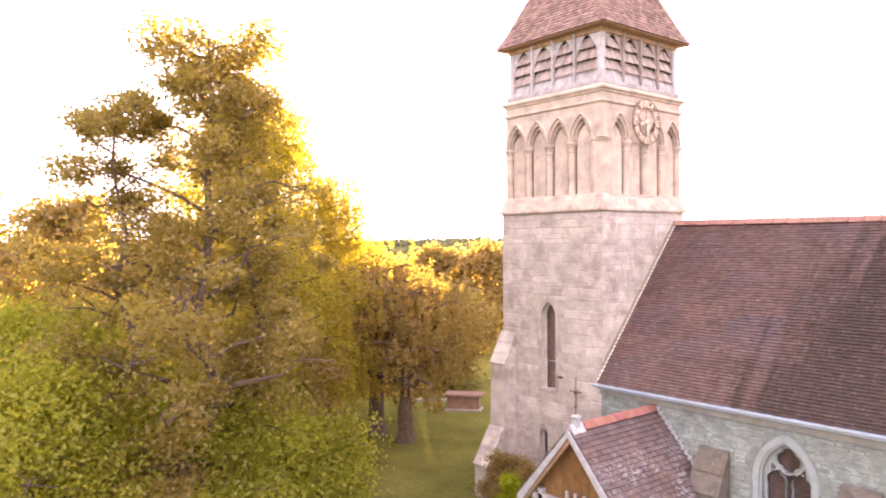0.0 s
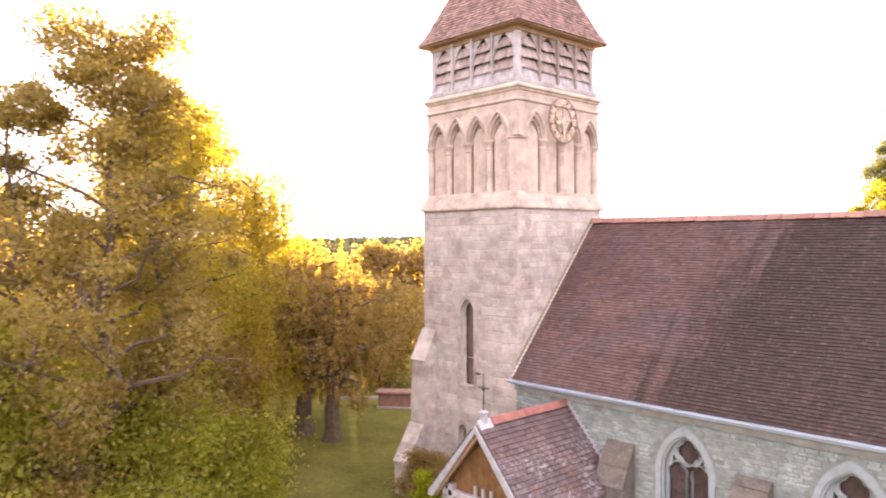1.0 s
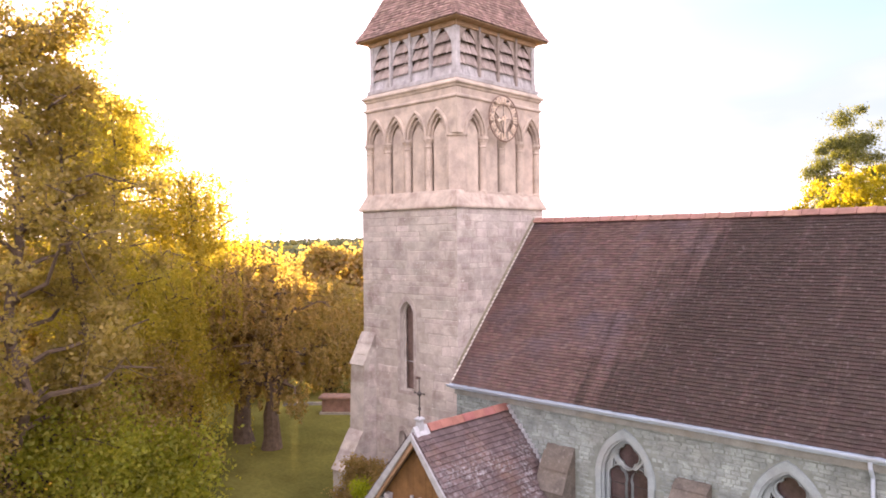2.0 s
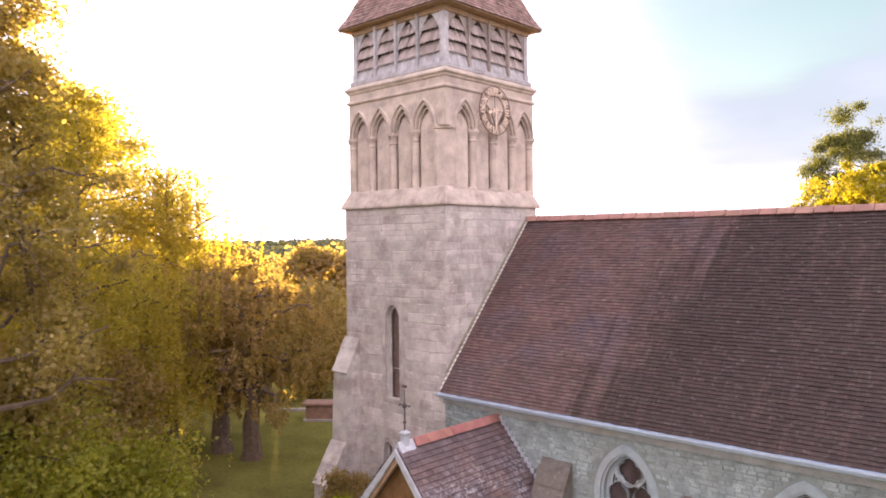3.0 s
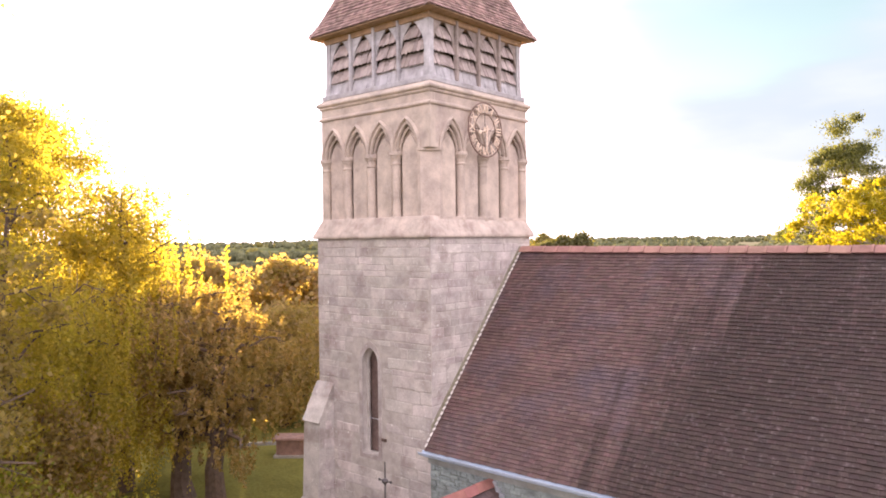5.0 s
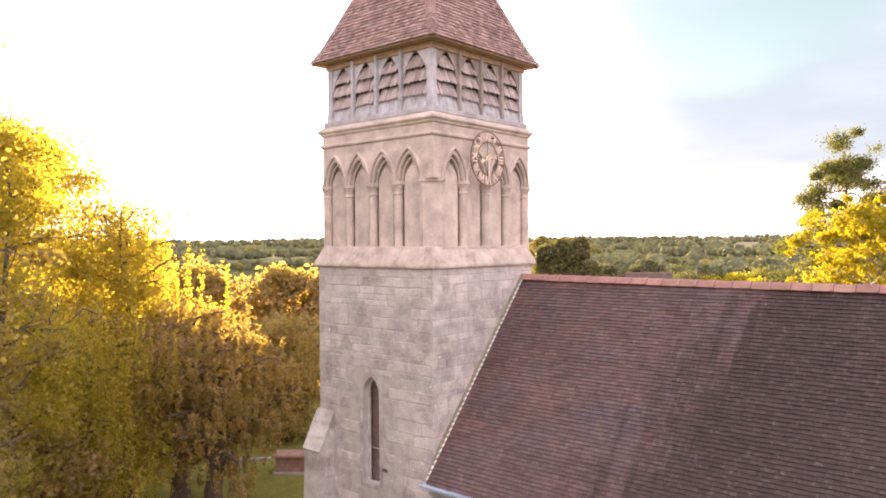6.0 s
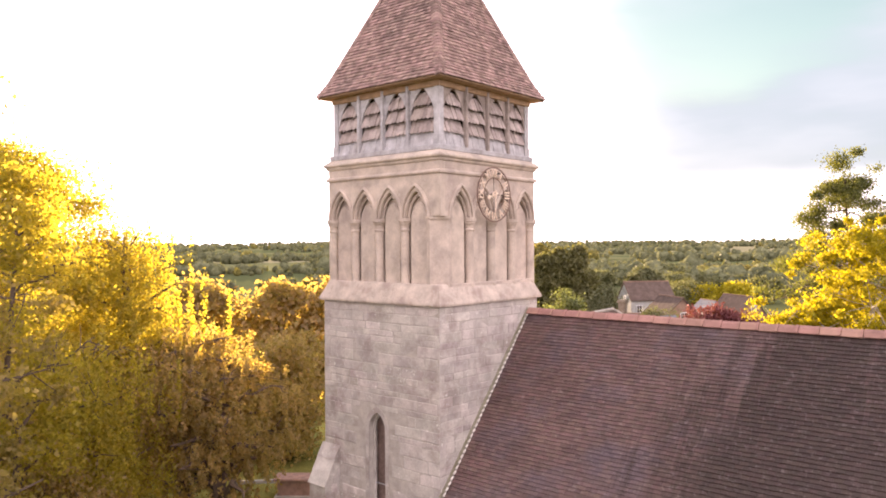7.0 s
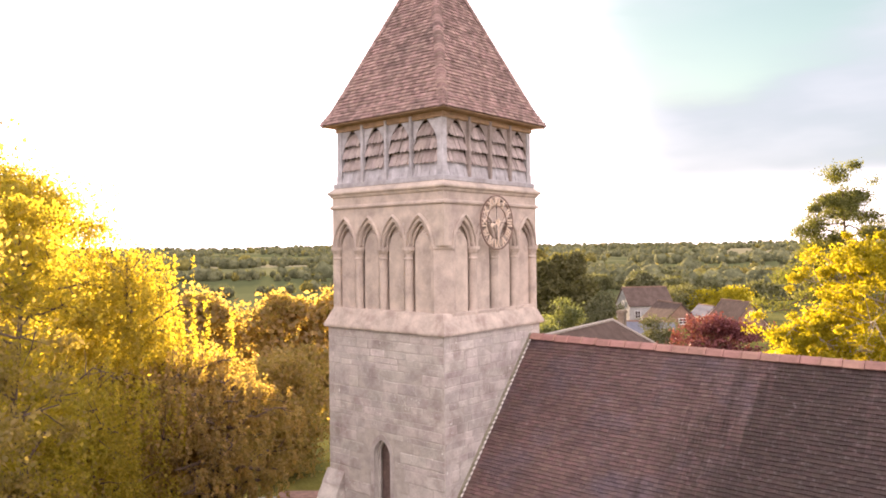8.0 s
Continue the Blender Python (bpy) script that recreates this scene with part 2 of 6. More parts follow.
# lancet glass made paler; the reflected light is in its base colour
SHEEN_GLASS = material("sheen_leaded_glass", (0.17, 0.115, 0.10), 0.35, vary=0.2, scale=4, fine=16, bump=0.15, spec=0.5)
# near-black colour that stands for the shade inside the belfry
DARK = material("belfry_gloom", (0.08, 0.06, 0.05), 0.9, vary=0.1)
BARK = material("tree_bark", (0.14, 0.10, 0.075), 0.9, vary=0.2, scale=5, fine=30, bump=0.8)
PALE_BARK = material("pale_bark", (0.35, 0.31, 0.26), 0.9, vary=0.2, scale=5, fine=30, bump=0.6)
GRAVE = material("headstone", (0.36, 0.35, 0.33), 0.85, vary=0.15, scale=4, fine=40, bump=0.3, stain=(0.22, 0.22, 0.19), stain_amount=0.5)
LEAF_TALL = leaf_material("tall_tree_leaf", (0.25, 0.20, 0.08), (0.40, 0.30, 0.13), 0.62)
LEAF_GREEN = leaf_material("green_leaf", (0.25, 0.28, 0.05), (0.42, 0.38, 0.08), 0.62)
LEAF_WEEP = leaf_material("birch_leaf", (0.30, 0.26, 0.055), (0.46, 0.36, 0.08), 0.65)
LEAF_DIM = leaf_material("dim_leaf", (0.27, 0.21, 0.10), (0.42, 0.29, 0.15), 0.6)
LEAF_GOLD = leaf_material("golden_leaf", (0.27, 0.24, 0.02), (0.47, 0.385, 0.03), 0.45)
LEAF_PINE = leaf_material("pine_needle", (0.10, 0.115, 0.045), (0.17, 0.17, 0.06), 0.4)
# conifer tone lightened, with haze over the clump mixed into the leaf colour
LEAF_DARK = leaf_material("conifer_leaf", (0.115, 0.115, 0.055), (0.19, 0.175, 0.08), 0.3)
LEAF_PALE = leaf_material("willow_leaf", (0.12, 0.14, 0.075), (0.18, 0.20, 0.10), 0.35)
LEAF_RED = leaf_material("copper_leaf", (0.15, 0.05, 0.062), (0.27, 0.10, 0.108), 0.15)
LEAF_LIME = leaf_material("lime_leaf", (0.22, 0.28, 0.015), (0.36, 0.38, 0.02), 0.5)
LEAF_YELLOW = leaf_material("yellow_leaf", (0.32, 0.28, 0.025), (0.50, 0.41, 0.04), 0.5)
# far leaf colours raised a little to hold distance haze
LEAF_FAR_LIGHT = leaf_material("far_leaf_pale", (0.15, 0.16, 0.08), (0.22, 0.215, 0.11), 0.2)
LEAF_FAR_GOLD = leaf_material("far_leaf_gold", (0.20, 0.18, 0.06), (0.30, 0.25, 0.08), 0.25)
LEAF_FAR = leaf_material("far_leaf", (0.12, 0.13, 0.075), (0.18, 0.18, 0.10), 0.15)

# ---- building helpers ----
def thing(name, x, y, z, label, category, group="", kind=""):
    e = new(name)
    e.location = (x, y, z)
    e.empty_display_size = 0.3
    return tagged(e, label, category, group, kind)


def part(name, data, mat, parent, label="", at=None):
    """Links a bmesh or a mesh as one mesh object under a thing or a part; its coordinates are the world's."""
    if isinstance(data, bmesh.types.BMesh):
        me = bpy.data.meshes.new(name)
        bmesh.ops.recalc_face_normals(data, faces=data.faces)
        data.to_mesh(me)
        data.free()
        data = me
    if mat and not data.materials:
        data.materials.append(mat)
    ob = new(name, data)
    if parent:
        ob.parent = parent
        if parent.type == "EMPTY":
            ob.matrix_parent_inverse = Matrix.Translation(parent.location).inverted()
    if at is not None:
        ob.matrix_basis = at
    if label:
        tagged(ob, label)
    return ob


def box(bm, x0, x1, y0, y1, z0, z1, bevel=0.0):
    m = Matrix.LocRotScale(((x0 + x1) / 2, (y0 + y1) / 2, (z0 + z1) / 2), None, (abs(x1 - x0), abs(y1 - y0), abs(z1 - z0)))
    made = bmesh.ops.create_cube(bm, size=1.0, matrix=m)["verts"]
    if bevel:
        edges = {e for v in made for e in v.link_edges}
        bmesh.ops.bevel(bm, geom=list(edges), offset=bevel, segments=1, affect="EDGES")


def prism(bm, pts, axis, a, b):
    """A polygon in two axes, drawn out along the third from a to b."""
    def p3(p, h):
        return {"x": (h, p[0], p[1]), "y": (p[0], h, p[1]), "z": (p[0], p[1], h)}[axis]
    lo, hi = [bm.verts.new(p3(p, a)) for p in pts], [bm.verts.new(p3(p, b)) for p in pts]
    k = len(pts)
    for i in range(k):
        bm.faces.new((lo[i], lo[(i + 1) % k], hi[(i + 1) % k], hi[i]))
    bm.faces.new(lo[::-1])
    bm.faces.new(hi)


def square_ring(bm, cx, cy, profile, cap=True):
    """A square lathed profile of (half width, z) from below to above."""
    loops = [[bm.verts.new((cx + sx * h, cy + sy * h, z)) for sx, sy in ((1, -1), (1, 1), (-1, 1), (-1, -1))] for h, z in profile]
    for a, b in zip(loops, loops[1:]):
        for i in range(4):
            bm.faces.new((a[i], a[(i + 1) % 4], b[(i + 1) % 4], b[i]))
    if cap:
        bm.faces.new(loops[0][::-1])
        bm.faces.new(loops[-1])


def tube(bm, pts, radii, sides=6, cap=True):
    rings = []
    for i, p in enumerate(pts):
        p = Vector(p)
        d = (Vector(pts[min(i + 1, len(pts) - 1)]) - Vector(pts[max(i - 1, 0)])).normalized()
        u = d.cross(Vector((0.13, 0.97, 0.21))).normalized()
        w = d.cross(u)
        rings.append([bm.verts.new(p + radii[i] * (math.cos(2 * math.pi * k / sides) * u + math.sin(2 * math.pi * k / sides) * w)) for k in range(sides)])
    for a, b in zip(rings, rings[1:]):
        for k in range(sides):
            bm.faces.new((a[k], a[(k + 1) % sides], b[(k + 1) % sides], b[k]))
    if cap and sides > 2:
        bm.faces.new(rings[0][::-1])
        bm.faces.new(rings[-1])


def lathe(bm, cx, cy, profile, sides=12):
    rings = [[bm.verts.new((cx + r * math.cos(2 * math.pi * k / sides), cy + r * math.sin(2 * math.pi * k / sides), z)) for k in range(sides)] for r, z in profile]
    for a, b in zip(rings, rings[1:]):
        for k in range(sides):
            bm.faces.new((a[k], a[(k + 1) % sides], b[(k + 1) % sides], b[k]))
    bm.faces.new(rings[0][::-1])
    bm.faces.new(rings[-1])


def arch(cx, half, foot, spring, apex, n=10):
    """The outline of a two-centred pointed opening in a plane."""
    rise = apex - spring
    r = (half * half + rise * rise) / (2 * half)
    top = math.atan2(rise, r - half)
    left = [(cx - half + r - r * math.cos(top * i / n), spring + r * math.sin(top * i / n)) for i in range(n + 1)]
    right = [(2 * cx - x, z) for x, z in left[-2::-1]]
    return [(cx - half, foot)] + left + right + [(cx + half, foot)]


def foil(cx, cz, d, r, lobes, turn=0.0, n=48):
    pts = []
    for i in range(n):
        a = 2 * math.pi * i / n
        step = 2 * math.pi / lobes
        f = (a - turn + step / 2) % step - step / 2
        rr = d * math.cos(f) + math.sqrt(max(0.0, r * r - (d * math.sin(f)) ** 2))
        pts.append((cx + rr * math.cos(a), cz + rr * math.sin(a)))
    return pts


def cusped(cx, half, foot, spring, tall):
    """A narrow light with a trefoiled head."""
    pts = [(cx - half, foot)]
    for i in range(25):
        a = math.pi * (1.06 - 1.12 * i / 24)
        f = min(abs(a - math.pi / 2), abs(a - 0.08 * math.pi), abs(a - 0.92 * math.pi))
        d = half * 0.48
        k = d * math.cos(f) + math.sqrt(max(0.0, (half * 0.54) ** 2 - (d * math.sin(f)) ** 2))
        pts.append((cx + k * math.cos(a), spring + k * math.sin(a) * tall))
    return pts + [(cx + half, foot)]


def plate(name, loops, depth, m):
    """A flat plate with holes: the first outline less the others, drawn out by depth towards +z of m."""
    cu = bpy.data.curves.new(name, "CURVE")
    cu.dimensions, cu.fill_mode, cu.extrude = "2D", "BOTH", depth / 2
    for pts in loops:
        sp = cu.splines.new("POLY")
        sp.points.add(len(pts) - 1)
        for q, (x, y) in zip(sp.points, pts):
            q.co = (x, y, 0, 1)
        sp.use_cyclic_u = True
    tmp = bpy.data.objects.new(name, cu)
    me = bpy.data.meshes.new_from_object(tmp)
    bpy.data.objects.remove(tmp)
    me.transform(m @ Matrix.Translation((0, 0, depth / 2)))
    bm = bmesh.new()
    bm.from_mesh(me)
    bmesh.ops.remove_doubles(bm, verts=bm.verts, dist=0.0004)
    bm.to_mesh(me)
    bm.free()
    return me


def facing(origin, u, out):
    """The matrix of a wall plane: x along u, y up, z outward."""
    u, out = Vector(u), Vector(out)
    m = Matrix((u, (0, 0, 1), out)).transposed().to_4x4()
    m.translation = origin
    return m


SOUTH = ((1, 0, 0), (0, -1, 0))
EAST = ((0, 1, 0), (1, 0, 0))
WEST = ((0, -1, 0), (-1, 0, 0))
NORTH = ((-1, 0, 0), (0, 1, 0))


def swept(bm, pts, w, h, m):
    """A square moulding along a line in a wall plane (x, y), w wide and h proud."""
    pr = []
    for i, p in enumerate(pts):
        a, b = Vector(pts[max(i - 1, 0)]), Vector(pts[min(i + 1, len(pts) - 1)])
        d = (b - a).normalized()
        nrm = Vector((-d.y, d.x))
        p = Vector(p)
        pr.append([bm.verts.new(m @ Vector((q.x, q.y, z))) for q, z in ((p, 0.0), (p, h * 0.7), (p + nrm * w * 0.35, h), (p + nrm * w, h * 0.5), (p + nrm * w, 0.0))])
    for a, b in zip(pr, pr[1:]):
        for k in range(4):
            bm.faces.new((a[k], a[k + 1], b[k + 1], b[k]))
    bm.faces.new(pr[0])
    bm.faces.new(pr[-1][::-1])


class Soup:
    """Many small solids gathered into one mesh."""
    def __init__(self):
        self.v, self.f = [], []

    def add(self, verts, faces):
        k = len(self.v)
        self.v.extend(verts)
        self.f.extend(tuple(k + i for i in f) for f in faces)

    def mesh(self, name):
        me = bpy.data.meshes.new(name)
        me.from_pydata(self.v, [], self.f)
        return me


BLOCK_V = [(-0.5, -0.5, 0), (0.5, -0.5, 0), (0.5, 0.5, 0), (-0.5, 0.5, 0), (-0.46, -0.42, 1), (0.46, -0.42, 1), (0.46, 0.42, 1), (-0.46, 0.42, 1)]
BLOCK_F = [(4, 5, 6, 7), (0, 1, 5, 4), (1, 2, 6, 5), (2, 3, 7, 6), (3, 0, 4, 7)]


def block_mesh(name, mat, seed):
    rnd = random.Random(seed)
    me = bpy.data.meshes.new(name)
    me.from_pydata([(x + rnd.uniform(-0.02, 0.02), y + rnd.uniform(-0.04, 0.04), z * rnd.uniform(0.8, 1.2)) for x, y, z in BLOCK_V], [], BLOCK_F)
    me.materials.append(mat)
    return me


def coursed(parent, mat, m, x0, x1, z0, z1, hs, ls, proud, free, near, name="stone", rest="stonework", seed=1, most=300, rough=0.0, gap=0.009):
    """Coursed blocks on a wall plane m: those for which near() holds are parts of their own, the others one joined part."""
    rnd = random.Random(seed)
    kinds = [block_mesh(name, mat, seed * 10 + i) for i in range(5)]
    soup, count, z = Soup(), 0, z0
    while z < z1 - 0.04:
        h = min(rnd.uniform(*hs), z1 - z)
        x = x0 - rnd.uniform(0, ls[0])
        while x < x1 - 0.03:
            w = rnd.uniform(*ls)
            a, b = max(x, x0), min(x + w, x1)
            x += w
            if b - a < 0.06 or not free(a, b, z, z + h):
                continue
            out = rnd.uniform(*proud)
            mm = m @ Matrix.LocRotScale(((a + b) / 2, z + h / 2 + rnd.uniform(-1, 1) * rough * h * 1.2, 0), Euler((rnd.uniform(-1, 1) * rough, rnd.uniform(-1, 1) * rough * 0.5, rnd.uniform(-0.02, 0.02) + rnd.uniform(-1, 1) * rough * 0.35)), (b - a - gap - rnd.uniform(0, 0.2) * rough, h - gap - rnd.uniform(-0.25, 0.25) * rough * h * 2, out))
            if count < most and near((a + b) / 2, z + h / 2):
                part(name, rnd.choice(kinds), None, parent, at=mm)
                count += 1
            else:
                soup.add([tuple(mm @ Vector((p[0] + rnd.uniform(-0.02, 0.02), p[1] + rnd.uniform(-0.04, 0.04), p[2]))) for p in BLOCK_V], BLOCK_F)
        z += h
    if soup.v:
        tagged(part(rest, soup.mesh(rest), mat, parent), kind="stuff")


TILE_F = [(4, 5, 6, 7), (0, 1, 5, 4), (1, 2, 6, 5), (3, 0, 4, 7)]


def tiled(parent, mat, origin, u, v, rows, gauge, wide, span, near, seed=1, most=300, thick=0.02, lift=0.042, name="roof_tile", rest="tiling", wave=None):
    """Plain tiles in staggered courses on a slope: u along the eave, v up the slope; span(row) gives the ends of a course."""
    rnd = random.Random(seed)
    u, v = Vector(u).normalized(), Vector(v).normalized()
    nrm = u.cross(v).normalized()
    base = Matrix((u, v, nrm)).transposed().to_4x4()
    base.translation = origin
    ln = gauge * 1.35
    one = bpy.data.meshes.new(name)
    tv = [(-0.5, 0, 0), (0.5, 0, 0), (0.5, ln, 0), (-0.5, ln, 0), (-0.5, 0, thick), (0.5, 0, thick), (0.5, ln, thick), (-0.5, ln, thick)]
    one.from_pydata(tv, [], TILE_F)
    one.materials.append(mat)
    soup, count = Soup(), 0
    for r in range(rows):
        a, b = span(r)
        k = math.floor(a / wide) - 1
        while k * wide < b:
            c0 = (k + (0.5 if r % 2 else 0.0)) * wide
            lo, hi = max(c0, a), min(c0 + wide, b)
            k += 1
            if hi - lo < 0.02:
                continue
            drop = wave((lo + hi) / 2, r * gauge) if wave else 0.0
            mm = base @ Matrix.LocRotScale(((lo + hi) / 2, r * gauge + rnd.uniform(-0.006, 0.006), lift + drop + rnd.uniform(-0.004, 0.006)), Euler((-math.atan2(lift, ln) + rnd.uniform(-0.012, 0.012), rnd.uniform(-0.03, 0.03), rnd.uniform(-0.012, 0.012))), (hi - lo - 0.004, 1, 1))
            if count < most and near((lo + hi) / 2, r * gauge):
                part(name, one, None, parent, at=mm)
                count += 1
            else:
                soup.add([tuple(mm @ Vector(p)) for p in tv], TILE_F)
    tagged(part(rest, soup.mesh(rest), mat, parent), kind="stuff")

# ---- ground: the churchyard hill, the valley and the far ridge in one sheet ----
def ground_z(x, y):
    d = math.hypot(x + 15, y - 20)
    z = 0.0
    if d > 45:
        z -= 6.5 * (1 - math.exp(-((d - 45) / 170) ** 1.3))
    if d > 900:
        s = min(1.0, (d - 900) / 1700)
        z += 17.0 * s * s * (3 - 2 * s)
        z += 9.0 * min(1.0, (d - 900) / 900) * (noise.noise((x / 620, y / 620, 3.1)) + 0.45 * noise.noise((x / 230, y / 230, 8.7)))
    if d > 120:
        z += 1.6 * min(1.0, (d - 120) / 300) * noise.noise((x / 150, y / 150, 1.3))
    z += 0.10 * noise.noise((x / 6, y / 6, 0.4)) * min(1.0, max(0.0, (d - 14) / 10))
    return z


def make_ground():
    bm = bmesh.new()
    radii = [0.0] + [3 * 1.115 ** i for i in range(68)]
    radii = [r for r in radii if r < 4300]
    seg = 120
    rings = []
    for r in radii[1:]:
        rings.append([bm.verts.new((-15 + r * math.cos(2 * math.pi * k / seg), 20 + r * math.sin(2 * math.pi * k / seg), ground_z(-15 + r * math.cos(2 * math.pi * k / seg), 20 + r * math.sin(2 * math.pi * k / seg)))) for k in range(seg)])
    mid = bm.verts.new((-15, 20, ground_z(-15, 20)))
    for k in range(seg):
        bm.faces.new((mid, rings[0][k], rings[0][(k + 1) % seg]))
    for a, b in zip(rings, rings[1:]):
        for k in range(seg):
            bm.faces.new((a[k], b[k], b[(k + 1) % seg], a[(k + 1) % seg]))
    for f in bm.faces:
        f.smooth = True
    ob = part("ground", bm, GROUND, None)
    tagged(ob, "mown churchyard grass falling to fields and wooded hills", "ground", kind="structure")


def ground_material():
    m = material("land", (0.17, 0.165, 0.05), 0.9, vary=0.2, scale=0.3, fine=6, bump=0.6, dist=0.1, spec=0.0)
    n, l = m.node_tree.nodes, m.node_tree.links
    b = n["Principled BSDF"]
    src = b.inputs["Base Color"].links[0].from_socket
    geo = n.new("ShaderNodeNewGeometry")
    vor = n.new("ShaderNodeTexVoronoi")
    vor.inputs["Scale"].default_value = 0.0045
    l.new(geo.outputs["Position"], vor.inputs["Vector"])
    bw = n.new("ShaderNodeSeparateColor")
    l.new(vor.outputs["Color"], bw.inputs[0])
    cr = n.new("ShaderNodeValToRGB")
    cr.color_ramp.interpolation = "CONSTANT"
    for pos, col in ((0.0, (0.13, 0.145, 0.07)), (0.3, (0.19, 0.195, 0.10)), (0.55, (0.11, 0.125, 0.06)), (0.75, (0.32, 0.29, 0.18))):
        e = cr.color_ramp.elements.new(pos)
        e.color = (*col, 1)
    l.new(bw.outputs[0], cr.inputs[0])
    ln = n.new("ShaderNodeVectorMath")
    ln.operation = "LENGTH"
    l.new(geo.outputs["Position"], ln.inputs[0])
    mr = n.new("ShaderNodeMapRange")
    mr.inputs[1].default_value, mr.inputs[2].default_value = 140, 220
    l.new(ln.outputs["Value"], mr.inputs[0])
    mx = n.new("ShaderNodeMix")
    mx.data_type = "RGBA"
    l.new(mr.outputs[0], mx.inputs[0])
    l.new(src, mx.inputs[6])
    l.new(cr.outputs[0], mx.inputs[7])
    l.new(mx.outputs[2], b.inputs["Base Color"])
    return m


GROUND = ground_material()
make_ground()

# ---- the tower ----
TX, TY = -17.12, 22.12          # its middle
LOW, UP, BEL = 2.31, 2.23, 2.12  # half widths: shaft, arcade stage, belfry
UY = TY + 0.06                   # the middle of the stages above the shaft
STRING, SPRING, CORN, SILL, EAVE, APEX = 10.22, 12.58, 14.12, 14.48, 16.27, 21.75
tower = thing("church_tower", TX, TY, 0, "square pinkish-grey stone church tower with arcaded stage and steep tiled roof", "church tower")

SX0 = TX - LOW
LANCETS = [(-17.17, 0.345, 4.0, 6.6, 7.06), (-17.42, 0.22, 1.2, 2.35, 2.6)]  # middle, half, foot, spring, apex


def tower_shaft():
    m = facing((0, TY - LOW, 0), *SOUTH)
    holes = [arch(c, h, f, s, a) for c, h, f, s, a in LANCETS]
    outer = [(SX0, -0.3), (TX + LOW, -0.3), (TX + LOW, STRING), (SX0, STRING)]
    front = plate("shaft_wall", [outer] + holes, 0.45, m @ Matrix.Translation((0, 0, -0.45)))
    shaft = part("shaft_wall", front, MORTAR, tower)
    bm = bmesh.new()
    box(bm, TX - LOW, TX + LOW, TY - LOW + 0.45, TY + LOW, -0.3, STRING)
    body = part("shaft_wall", bm, MORTAR, tower)
    for c, h, f, s, a in LANCETS:
        rim = plate("lancet_window", [arch(c, h + 0.11, f - 0.12, s, a + 0.17), arch(c, h - 0.02, f, s, a)], 0.012, m @ Matrix.Translation((0, 0, 0.002)))
        win = part("lancet_window", rim, TOWER_STONE, tower, "narrow pointed window with a deep plain reveal")
        inner = plate("splay", [arch(c, h + 0.01, f - 0.02, s, a + 0.02), arch(c, h - 0.06, f + 0.02, s, a - 0.10)], 0.12, m @ Matrix.Translation((0, 0, -0.30)))
        part("splay", inner, TOWER_STONE, win)
        bm = bmesh.new()
        box(bm, c - h, c + h, TY - LOW + 0.33, TY - LOW + 0.36, f, a)
        part("pane", bm, SHEEN_GLASS, win, "leaded glass with a pale brown reflection in its colour")
        bm = bmesh.new()
        box(bm, c - h + 0.02, c + h - 0.02, TY - LOW + 0.20, TY - LOW + 0.22, f + 0.62 * (s - f) * 0.6, f + 0.62 * (s - f) * 0.6 + 0.025)
        part("saddle_bar", bm, LEAD, win)
    # small wall hole shown by an added block, its darkness given as colour
    bm = bmesh.new()
    box(bm, -16.73, -16.53, TY - LOW - 0.035, TY - LOW + 0.02, 4.46, 4.55, 0.014)
    part("corbel_stone", bm, material("hole_dark_brown", (0.15, 0.105, 0.088), 0.9, vary=0.2, scale=6, fine=40, bump=0.5), tower, "small dark brown block standing in for a wall hole beside the window")
    return shaft, body


